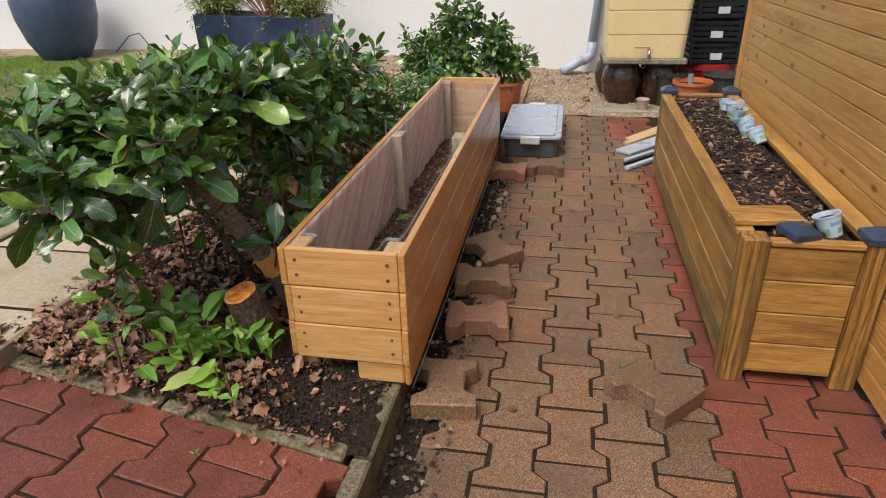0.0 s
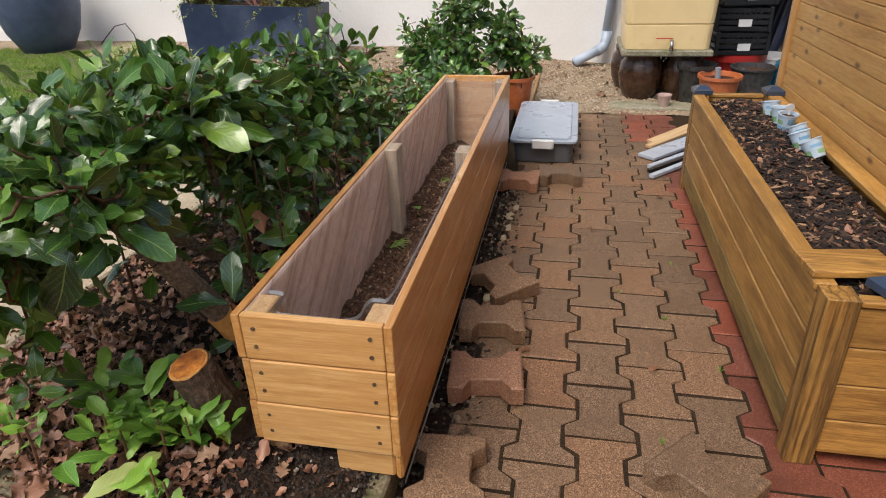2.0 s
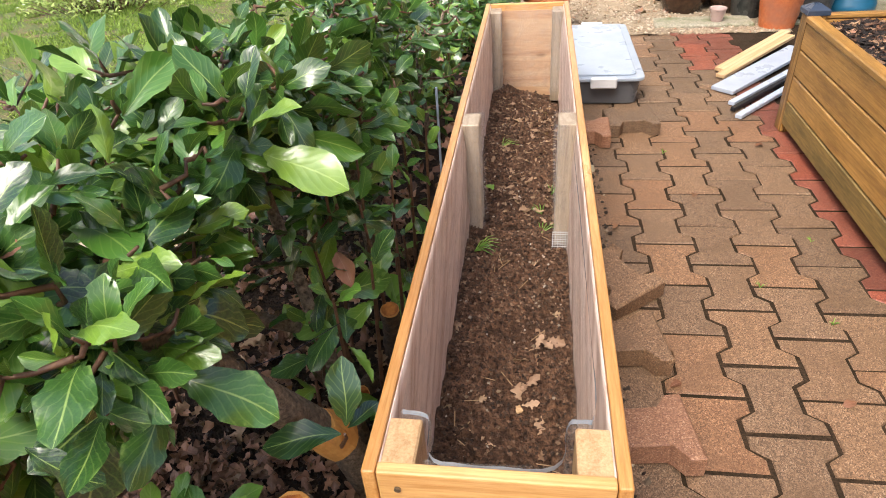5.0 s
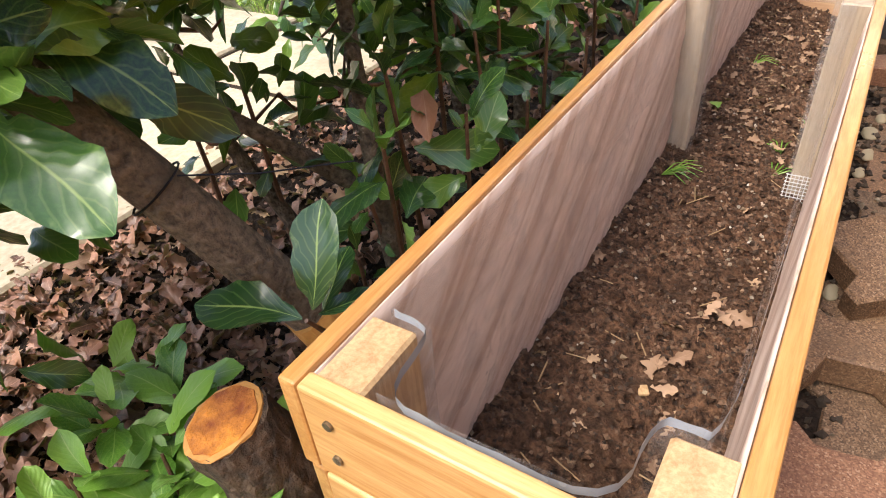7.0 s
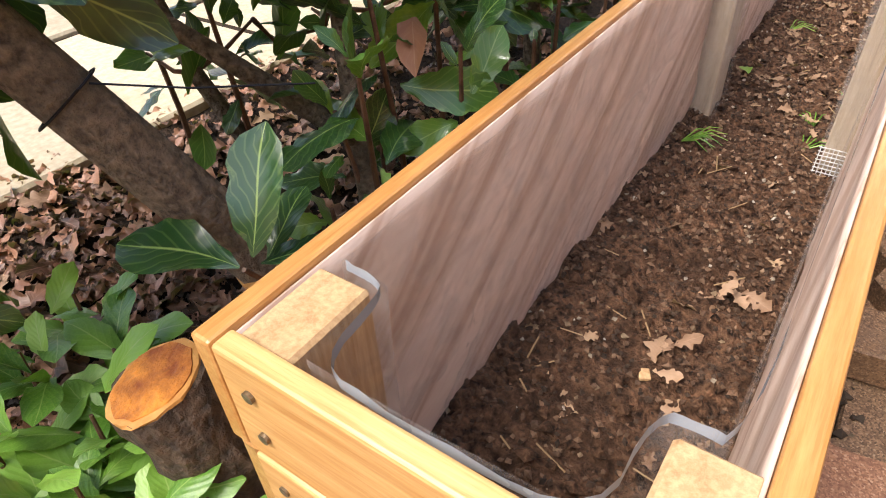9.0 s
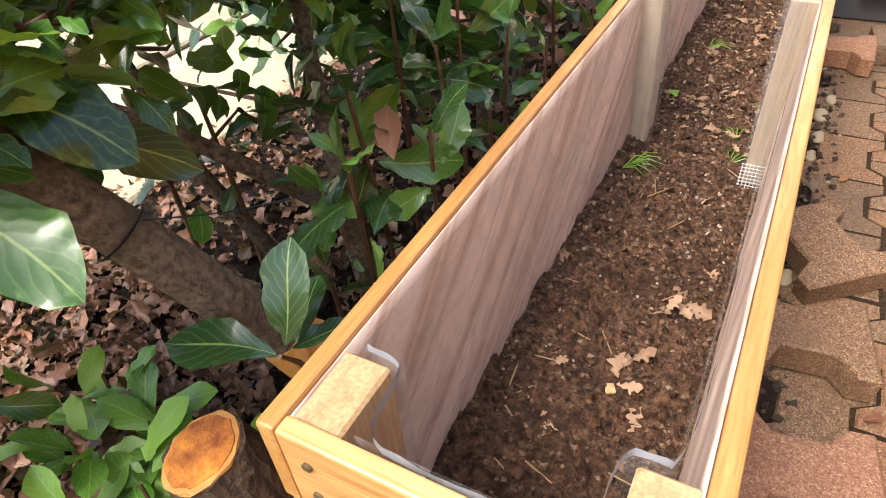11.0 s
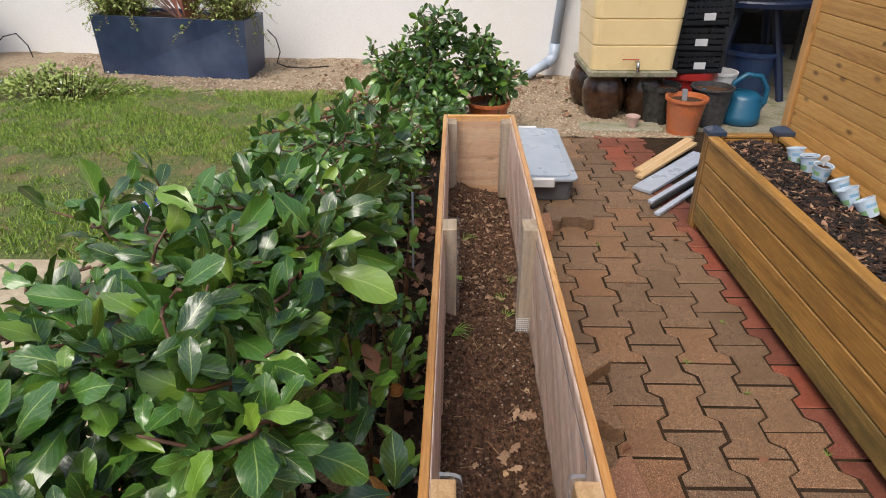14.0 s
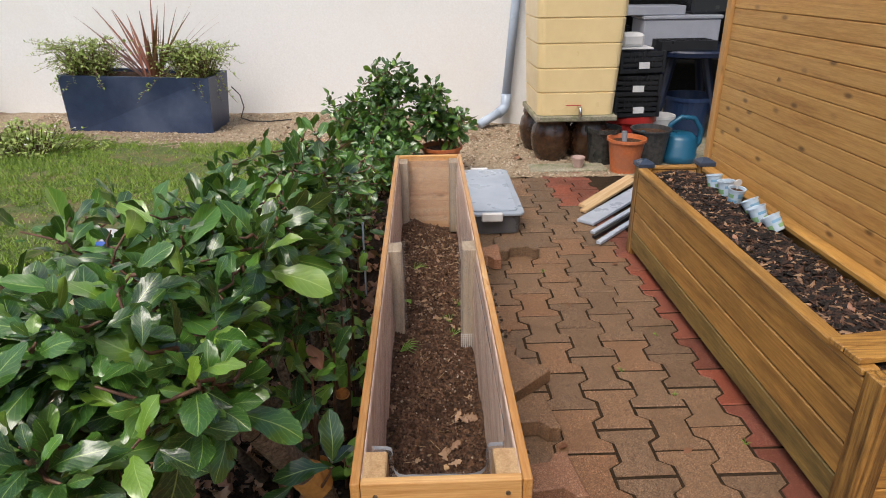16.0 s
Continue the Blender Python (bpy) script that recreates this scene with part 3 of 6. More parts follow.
crate(0.262, 4, 0)
crate(0.414, -3, 0)
crate(0.568, 9, -3)
lid = thing("box_lid", "pale plastic lids stacked on the crates", "lid", (1.3, 3.86, 0.73))
part("sheet", cube(1.19, 1.42, 3.76, 3.96, 0.734, 0.746, 0.004, m=pose(0, 0, 0)), white_plastic, lid)
part("sheet", cube(1.2, 1.36, 3.78, 3.94, 0.748, 0.84, 0.02), white_plastic, lid)

table_blue = plain("dark_blue_plastic", (0.012, 0.02, 0.05), 0.4)
table = thing("garden_table", "round dark blue plastic garden table", "table", (1.9, 4.35, 0))
part("tabletop", lathe([(0.001, 0.660), (0.4, 0.660), (0.43, 0.645), (0.445, 0.650), (0.45, 0.680), (0.44, 0.692), (0.001, 0.690)], 48, (1.9, 4.35, 0)), table_blue, table)
for a in (35, 125, 215, 305):
    x, y = math.cos(radians(a)), math.sin(radians(a))
    part("leg", tube([(1.9 + 0.16 * x, 4.35 + 0.16 * y, 0.660), (1.9 + 0.36 * x, 4.35 + 0.36 * y, -0.012)], [0.035, 0.028], 8), table_blue, table)
fb = thing("foam_box", "white polystyrene box on the garden table", "box", (1.82, 4.45, 0.693))
part("body", cube(1.52, 2.12, 4.3, 4.6, 0.693, 0.890, 0.008), foam, fb)
part("lid", cube(1.51, 2.13, 4.29, 4.61, 0.892, 0.920, 0.006), foam, fb)
fb2 = thing("foam_box", "small white tray on a larger foam box", "box", (1.6, 4.45, 0.920))
part("body", cube(1.38, 1.84, 4.32, 4.58, 0.922, 0.990, 0.006, m=pose(0, 0, 0)), foam, fb2)
bin_ = thing("storage_bin", "smoky clear plastic bin on the foam box", "bin", (2.0, 4.5, 0.920))
part("body", cube(1.9, 2.2, 4.36, 4.62, 0.922, 1.180, 0.02), plain("smoky_plastic", (0.04, 0.045, 0.05), 0.25), bin_)
tray = thing("seed_tray", "black seed tray with a few seedlings", "tray", (1.78, 4.05, 0.694))
for k in range(5):
    part("cell_wall", cube(1.56 + k * 0.1, 1.572 + k * 0.1, 4.0, 4.2, 0.694, 0.760), black_plastic, tray)
for y in (4.0, 4.1, 4.2):
    part("cell_wall", cube(1.56, 1.972, y - 0.012, y, 0.694, 0.763), black_plastic, tray)
part("soil", cube(1.573, 1.96, 4.002, 4.188, 0.696, 0.750), soil_mat, tray)
bk = thing("bucket", "white plastic bucket beside the black crates", "bucket", (1.55, 3.95, 0))
part("body", lathe([(0.09, 0), (0.115, 0.22), (0.12, 0.222), (0.12, 0.24), (0.11, 0.24), (0.088, 0.02), (0.001, 0.02)], 28, (1.6, 3.98, -0.012)), white_plastic, bk)
bb = thing("bucket", "dark blue plastic bucket under the table", "bucket", (1.95, 4.3, 0))
part("body", lathe([(0.15, 0), (0.2, 0.3), (0.21, 0.3), (0.21, 0.33), (0.19, 0.33), (0.14, 0.02), (0.001, 0.02)], 32, (1.95, 4.3, -0.012)), plain("blue_bucket", (0.02, 0.045, 0.12)), bb)
shelf = thing("storage_rack", "shade-dark rack stacked with boxes in the store", "rack", (1.9, 5.7, 0))
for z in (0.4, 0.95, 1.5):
    part("shelf", cube(1.1, 2.9, 5.5, 5.95, z, z + 0.03), store_shade, shelf)
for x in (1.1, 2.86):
    part("upright", cube(x, x + 0.04, 5.46, 5.5, -0.012, 1.9), store_shade, shelf)
for x, z, w, h, m_, l in ((1.2, 0.98, 0.4, 0.22, white_plastic, "white box on a rack"), (1.75, 0.98, 0.5, 0.3, table_blue, "dark blue box on a rack"), (1.3, 0.43, 0.5, 0.3, black_plastic, "black box on a rack"), (2.0, 0.43, 0.4, 0.25, table_blue, "dark blue box on a rack"), (1.25, 1.53, 0.5, 0.25, black_plastic, "black box on a rack")):
    bx = thing("storage_box", l, "box", (x, 5.7, z))
    part("body", cube(x, x + w, 5.55, 5.85, z + 0.002, z + h, 0.01), m_, bx)
    part("lid", cube(x - 0.01, x + w + 0.01, 5.54, 5.86, z + h + 0.002, z + h + 0.025, 0.006), m_, bx)

can_blue = plain("petrol_blue_plastic", (0.012, 0.1, 0.18), 0.38)
can = thing("watering_can", "petrol blue plastic watering can", "watering can", (1.58, 3.55, 0))
cx, cy = 1.6, 3.56
part("body", lathe([(0.115, 0), (0.13, 0.01), (0.132, 0.06), (0.126, 0.066), (0.128, 0.12), (0.122, 0.126), (0.12, 0.17), (0.09, 0.2), (0.05, 0.205), (0.001, 0.2)], 32, (cx, cy, -0.012)), can_blue, can, smooth=True)
part("handle", tube([(cx - 0.09, cy, 0.17), (cx - 0.07, cy, 0.25), (cx, cy, 0.3), (cx + 0.09, cy, 0.29), (cx + 0.15, cy, 0.21), (cx + 0.15, cy, 0.12), (cx + 0.12, cy, 0.08)], 0.018, 10), can_blue, can, smooth=True)
part("spout", tube([(cx - 0.09, cy - 0.02, 0.04), (cx - 0.2, cy - 0.05, 0.09), (cx - 0.3, cy - 0.08, 0.22)], [0.04, 0.026, 0.018], 12), can_blue, can, smooth=True)

lay_beyond(here)

# ---- grey storage tub beside the planter ----
tub_grey = plain("dark_grey_tub", (0.11, 0.115, 0.125), 0.35)
lid_grey = plain("light_grey_lid", (0.38, 0.44, 0.52), 0.35)


def rounded(x0, x1, y0, y1, z0, z1, r, draft=0.0):
    """A slab with round upright corners and softened rims."""
    bm, rings = bmesh.new(), []
    for z, ins in ((z0, draft + 0.003), (z0 + 0.003, draft), (z1 - 0.004, 0.0), (z1 - 0.001, 0.0015), (z1, 0.005)):
        ring = []
        for cx, cy, a0 in ((x1 - r, y0 + r, -90), (x1 - r, y1 - r, 0), (x0 + r, y1 - r, 90), (x0 + r, y0 + r, 180)):
            ring += [bm.verts.new((cx + (r - ins) * math.cos(radians(a0 + 15 * s)), cy + (r - ins) * math.sin(radians(a0 + 15 * s)), z)) for s in range(7)]
        rings.append(ring)
    for a, b in zip(rings, rings[1:]):
        for i in range(len(a)):
            bm.faces.new((a[i], a[(i + 1) % len(a)], b[(i + 1) % len(a)], b[i]))
    bm.faces.new(rings[0][::-1])
    bm.faces.new(rings[-1])
    return bm
tub = thing("storage_tub", "flat grey plastic storage tub with light lid", "storage box", (0.175, 2.74, 0))
part("body", rounded(0.01, 0.338, 2.335, 3.145, 0.002, 0.112, 0.045, 0.012), tub_grey, tub)
for y0, y1 in ((2.318, 3.162),):
    q = part("lid", rounded(-0.005, 0.353, y0, y1, 0.114, 0.13, 0.04), lid_grey, tub, "light grey lid")
    part("raised_panel", rounded(0.03, 0.318, y0 + 0.035, y1 - 0.035, 0.1305, 0.138, 0.03), lid_grey, q)
for y in (2.3, 3.158):
    part("clip", cube(0.115, 0.23, y, y + 0.022, 0.088, 0.138, 0.006), white_plastic, tub, "white plastic clip")

# ---- offcuts behind the older planter ----
pvc_white = plain("white_profile", (0.44, 0.49, 0.57), 0.35)
raw_wood = wood("raw_batten", (0.72, 0.52, 0.3), (0.64, 0.43, 0.22), (0.5, 0.3, 0.13), 0, 0.6)
for (ax, ay), (bx_, by), w, mat_, nm, lb in (((0.765, 2.725), (1.205, 3.198), 0.05, raw_wood, "batten", "pale raw timber batten lying on paving"), ((0.75, 2.637), (1.205, 3.121), 0.045, raw_wood, "batten", "pale raw timber batten lying on paving"),
                                             ((0.72, 2.461), (1.205, 2.967), 0.11, pvc_white, "plastic_profile", "wide white plastic cladding strip on paving"), ((0.725, 2.307), (1.205, 2.791), 0.03, pvc_white, "plastic_profile", "narrow white plastic strip on paving"),
                                             ((0.715, 2.241), (1.205, 2.736), 0.022, black_plastic, "plastic_profile", "narrow black plastic strip on paving"), ((0.72, 2.164), (1.205, 2.67), 0.03, pvc_white, "plastic_profile", "narrow white plastic strip on paving")):
    d = Vector((bx_ - ax, by - ay, 0.0))
    a = math.degrees(math.atan2(d.y, d.x))
    lift = 0.003 if mat_ is not raw_wood else 0.006
    bm = cube(0, d.length, -w / 2, w / 2, 0, 0.018, 0.002)
    ob = solid(nm, bm, mat_, lb, "offcut", group="offcuts behind the planter")
    ob.matrix_basis = pose(ax, ay, lift, 0, -3 if mat_ is raw_wood else -1.5, a)

# ---- slate blue trough by the wall ----
here = so_far()
tr = thing("trough", "slate blue trough with flax and creepers", "planter", (-2.33, 4.2, 0.2))
bm = bmesh.new()
low = [bm.verts.new(c) for c in ((-2.9, 4.05, 0.2), (-1.8, 3.96, 0.175), (-1.8, 4.38, 0.175), (-2.9, 4.44, 0.2))]
top = [bm.verts.new(c) for c in ((-2.87, 3.99, 0.652), (-1.77, 3.95, 0.617), (-1.77, 4.42, 0.61), (-2.87, 4.46, 0.648))]
inn = [bm.verts.new(c) for c in ((-2.84, 4.02, 0.65), (-1.8, 3.98, 0.616), (-1.8, 4.39, 0.61), (-2.84, 4.43, 0.646))]
deep = [bm.verts.new(c) for c in ((-2.81, 4.02, 0.6), (-1.81, 3.98, 0.55), (-1.81, 4.39, 0.55), (-2.81, 4.43, 0.6))]
for A, B in ((low, top), (top, inn), (inn, deep)):
    for i in range(4):
        bm.faces.new((A[i], A[(i + 1) % 4], B[(i + 1) % 4], B[i]))
bm.faces.new(low[::-1])
bm.faces.new(deep)
part("body", bm, navy, tr)
bm = cube(-2.8, -1.82, 4.03, 4.38, 0.57, 0.605)
for q in bm.verts:
    q.co.z -= 0.055 * (q.co.x + 2.3)
part("soil", bm, soil_mat, tr)
bp = thing("round_planter", "tall rounded slate blue garden pot", "planter", (-4.5, 4.3, 0.3))
pot_blue = surface("pale_slate_blue", (0.06, 0.085, 0.15), (0.085, 0.115, 0.19), 14, 3, 0.45, 0.1, 0.003, (0.05, 0.07, 0.13), vary=0.0)
part("body", lathe([(0.17, 0), (0.2, 0.01), (0.29, 0.18), (0.34, 0.38), (0.35, 0.52), (0.32, 0.66), (0.3, 0.68), (0.28, 0.66), (0.25, 0.6), (0.001, 0.58)], 40, (-4.38, 4.2, 0.28)), pot_blue, bp, smooth=True)

lay_beyond(here)

# ---- ball on the lawn ----
ball = thing("ball", "white and blue ball half hidden on the lawn", "ball", (-1.47, 1.53, 0.256))
for name, z0, z1, mt, lb in (("lower_half", -90, 20, white_plastic, "white panels"), ("band", 20, 38, plain("ball_blue", (0.02, 0.1, 0.45)), "blue band"), ("cap", 38, 90, white_plastic, "white cap")):
    prof = [(max(0.072 * math.cos(radians(a)), 0.0005), 0.072 * math.sin(radians(a))) for a in np.linspace(z0, z1, 9)]
    part(name, lathe(prof, 28, (-1.47, 1.53, 0.324)), mt, ball, lb, True)

# ---- plants ----
def leaf_material(name, dark, light, rib, rough=0.3, island=False, gloss=0.0, young=(0.02, 0.02, 0.0)):
    m, nt, p = nodes(name)
    uv = nt.nodes.new("ShaderNodeUVMap")
    sep = nt.nodes.new("ShaderNodeSeparateXYZ")
    nt.links.new(uv.outputs[0], sep.inputs[0])
    d = nt.nodes.new("ShaderNodeMath")
    d.operation = "SUBTRACT"
    d.inputs[1].default_value = 0.5
    nt.links.new(sep.outputs[0], d.inputs[0])
    a = nt.nodes.new("ShaderNodeMath")
    a.operation = "ABSOLUTE"
    nt.links.new(d.outputs[0], a.inputs[0])
    # side veins run forward from the midrib
    s = nt.nodes.new("ShaderNodeMath")
    s.operation = "MULTIPLY_ADD"
    s.inputs[1].default_value = -0.75
    nt.links.new(a.outputs[0], s.inputs[0])
    nt.links.new(sep.outputs[1], s.inputs[2])
    w = nt.nodes.new("ShaderNodeMath")
    w.operation = "MULTIPLY"
    w.inputs[1].default_value = 44.0
    nt.links.new(s.outputs[0], w.inputs[0])
    si = nt.nodes.new("ShaderNodeMath")
    si.operation = "SINE"
    nt.links.new(w.outputs[0], si.inputs[0])
    if island:
        rnd = nt.nodes.new("ShaderNodeNewGeometry").outputs["Random Per Island"]
    else:
        rnd = nt.nodes.new("ShaderNodeObjectInfo").outputs["Random"]
    tone = ramp(nt, rnd, [(0.0, dark), (0.3, tuple(0.75 * x + 0.25 * y for x, y in zip(dark, light))), (0.6, tuple(0.4 * x + 0.6 * y for x, y in zip(dark, light))), (0.8, light), (1.0, tuple(1.0 * c + d for c, d in zip(light, young)))])
    n1 = noise_tex(nt, coords(nt, shuffle=not island), 34, 4)
    col = mixc(nt, ramp(nt, n1, [(0.4, (0, 0, 0)), (0.75, (0.5, 0.5, 0.5))]), tone, light)
    vein = ramp(nt, si.outputs[0], [(0.7, (0, 0, 0)), (1.0, (0.16, 0.16, 0.16))])
    col = mixc(nt, vein, col, rib)
    col = mixc(nt, ramp(nt, a.outputs[0], [(0.008, (0.7, 0.7, 0.7)), (0.028, (0, 0, 0))]), col, rib)
    # yellowing rim and blemishes on some
    n2 = noise_tex(nt, coords(nt, shuffle=not island), 9, 3)
    rim = mixc(nt, 1.0, ramp(nt, a.outputs[0], [(0.36, (0, 0, 0)), (0.47, (1, 1, 1))]), ramp(nt, n2, [(0.52, (0, 0, 0)), (0.68, (0.7, 0.7, 0.7))]), "MULTIPLY")
    col = mixc(nt, rim, col, tuple(0.5 * (q + w_) for q, w_ in zip(light, rib)))
    nt.links.new(col, p.inputs["Base Color"])
    p.inputs["Roughness"].default_value = rough
    bump(nt, p, mixc(nt, 0.6, si.outputs[0], n1), 0.12, 0.002)
    p.inputs["Coat Weight"].default_value, p.inputs["Coat Roughness"].default_value = gloss, 0.15
    tl = nt.nodes.new("ShaderNodeBsdfTranslucent")
    nt.links.new(mixc(nt, 0.6, col, (0.2, 0.35, 0.03)), tl.inputs["Color"])
    mx = nt.nodes.new("ShaderNodeMixShader")
    mx.inputs[0].default_value = 0.13
    nt.links.new(p.outputs[0], mx.inputs[1])
    nt.links.new(tl.outputs[0], mx.inputs[2])
    nt.links.new(mx.outputs[0], nt.nodes["Material Output"].inputs["Surface"])
    return m


GREEN_D, GREEN_L, RIB = (0.006, 0.032, 0.013), (0.078, 0.205, 0.028), (0.36, 0.5, 0.13)
laurel = leaf_material("laurel_leaf", GREEN_D, GREEN_L, RIB, 0.34, False, 0.7, (0.13, 0.13, 0.005))
laurel_mass = leaf_material("laurel_leaf_mass", GREEN_D, GREEN_L, RIB, 0.34, True, 0.7, (0.13, 0.13, 0.005))
laurel_dark = leaf_material("mature_laurel_leaf", (0.007, 0.034, 0.011), (0.022, 0.075, 0.016), RIB, 0.28, False, 0.8, (0.0, 0.0, 0.0))
pale_leaf = leaf_material("pale_cut_leaf", (0.2, 0.3, 0.05), (0.42, 0.48, 0.16), (0.5, 0.55, 0.25), 0.5)
weed_leaf = leaf_material("young_leaf", (0.06, 0.18, 0.02), (0.23, 0.42, 0.055), (0.34, 0.46, 0.13), 0.35)
creeper_leaf = leaf_material("creeper_leaf", (0.2, 0.29, 0.06), (0.42, 0.5, 0.15), (0.42, 0.5, 0.2), 0.6, True)
flax_leaf = leaf_material("flax_leaf", (0.13, 0.035, 0.028), (0.36, 0.14, 0.11), (0.42, 0.2, 0.16), 0.45)
dead_leaf = leaf_material("dead_leaf", (0.03, 0.012, 0.008), (0.4, 0.2, 0.13), (0.42, 0.24, 0.16), 0.42, True)
oak_leaf = leaf_material("dry_oak_leaf", (0.2, 0.105, 0.06), (0.42, 0.27, 0.17), (0.36, 0.23, 0.14), 0.65, True)
grass_mat = leaf_material("grass_blade", (0.075, 0.165, 0.018), (0.3, 0.42, 0.055), (0.24, 0.32, 0.09), 0.6, True)
bark = surface("laurel_bark", (0.07, 0.05, 0.033), (0.34, 0.26, 0.18), 120, 14, 0.75, 1.0, 0.012, (0.13, 0.1, 0.07))
twig = surface("red_brown_twig", (0.07, 0.032, 0.018), (0.2, 0.1, 0.055), 60, 10, 0.6, 0.3)


def leaf_shape(rows=7, width=0.21, fold=0.22, droop=0.25, wave=0.02, seed=0, lobes=0.0):
    """One leaf, a unit long along y: folded at the midrib, drooping at the tip, with a wavy edge."""
    r = random.Random(seed)
    verts, faces, uvs = [], [], []
    for j in range(rows + 1):
        t = j / rows
        w = width * (math.sin(math.pi * min(1, t ** 1.25 * 0.95 + 0.02)) ** 0.76) * (1 + 0.25 * (t - 0.5)) * (1 - lobes + lobes * math.cos(t * 7 * math.pi))
        if j in (0, rows):
            w = 0.012
        z = -droop * t * t + 0.1 * t
        for side in (-1, -0.5, 0, 0.5, 1):
            j_ = wave * r.uniform(-1, 1) if abs(side) == 1 and j not in (0, rows) else 0.0
            bend = 0.12 * math.sin(3 * t + seed)
            # the blade swells between the side veins and ruffles along its edge
            swell = 0.45 * wave * (1 if j % 2 else -1) * (abs(side) == 0.5) + 1.1 * wave * abs(side) ** 2 * math.sin(9 * t + 2 * side + seed)
            if j in (0, rows):
                swell = 0.0
            verts.append((side * (w + 0.6 * j_) + bend * t * (1 - t), t, z + fold * abs(side) * w + 0.7 * j_ + swell))
            uvs.append((0.5 + 0.5 * side, t))
    for j in range(rows):
        for k in range(4):
            a = j * 5 + k
            faces.append((a, a + 1, a + 6, a + 5))
    return verts, faces, uvs


def leaf_mesh(name, mat, **k):
    v, f, u = leaf_shape(**k)
    return raw(name, v, f, mat, [u[i] for q in f for i in q], True)


SHAPES = [dict(width=0.235, fold=0.2, droop=0.22, wave=0.03, seed=1), dict(width=0.255, fold=0.08, droop=0.34, wave=0.042, seed=2),
          dict(width=0.2, fold=0.5, droop=0.12, wave=0.028, seed=3), dict(width=0.235, fold=-0.22, droop=0.5, wave=0.042, seed=4)]
laurel_leaves = [leaf_mesh("leaf", laurel, rows=14, **s) for s in SHAPES]
weed_leaves = [leaf_mesh("leaf", weed_leaf, rows=8, **{**s, "width": 0.25, "wave": 0.035}) for s in SHAPES]


def leaf_pose(p, direction, up, size, twist=0.0):
    y = Vector(direction).normalized()
    x = y.cross(Vector(up))
    if x.length < 1e-3:
        x = y.cross(Vector((1, 0, 0)))
    x.normalize()
    z = x.cross(y)
    m = Matrix((x, y, z)).transposed().to_4x4()
    return Matrix.Translation(p) @ m @ Matrix.Rotation(twist, 4, "Y") @ Matrix.Scale(size, 4)


def merged(name, poses, mat, shapes, parent=None, rows=4, kind="stuff", label=""):
    """Many leaves as one mesh."""
    V, F, U, base = [], [], [], 0
    lib = [leaf_shape(rows=rows, **s) for s in shapes]
    arrs = [(np.array(v), f, [u[i] for q in f for i in q]) for v, f, u in lib]
    for i, m in enumerate(poses):
        v, f, u = arrs[i % len(arrs)]
        M = np.array(m)
        V.append(v @ M[:3, :3].T + M[:3, 3])
        F.extend([tuple(a + base for a in q) for q in f])
        U.extend(u)
        base += len(v)
    me = raw(name, np.concatenate(V).tolist(), F, mat, U, True)
    if parent is None:
        return tagged(new(name, me), label, kind=kind)
    return tagged(part(name, me, mat, parent, label), kind=kind)


def shoot_leaves(rng, tip, stem, count, size, reach=0.1):
    """A whorl of leaves round the end of a stem."""
    stem = stem.normalized()
    side = stem.orthogonal().normalized()
    other = stem.cross(side)
    a = rng.uniform(0, 6.28)
    out = []
    for i in range(count):
        k = i / max(1, count - 1)
        a += 2.4 + rng.uniform(-0.3, 0.3)
        open_ = radians(32 + 58 * k + rng.uniform(-18, 18))
        d = math.cos(open_) * stem + math.sin(open_) * (math.cos(a) * side + math.sin(a) * other)
        d = d + Vector((0, 0, -0.12 * k))
        p = tip - stem * (reach * k) + d * 0.012
        out.append(leaf_pose(p, d, stem + Vector((0, 0, 0.7)), size * rng.choice((0.4, 0.6, 0.8, 0.95, 1.05, 1.15)) * rng.uniform(0.85, 1.05) * (0.65 + 0.4 * k), rng.gauss(0, 0.75)))
    return out


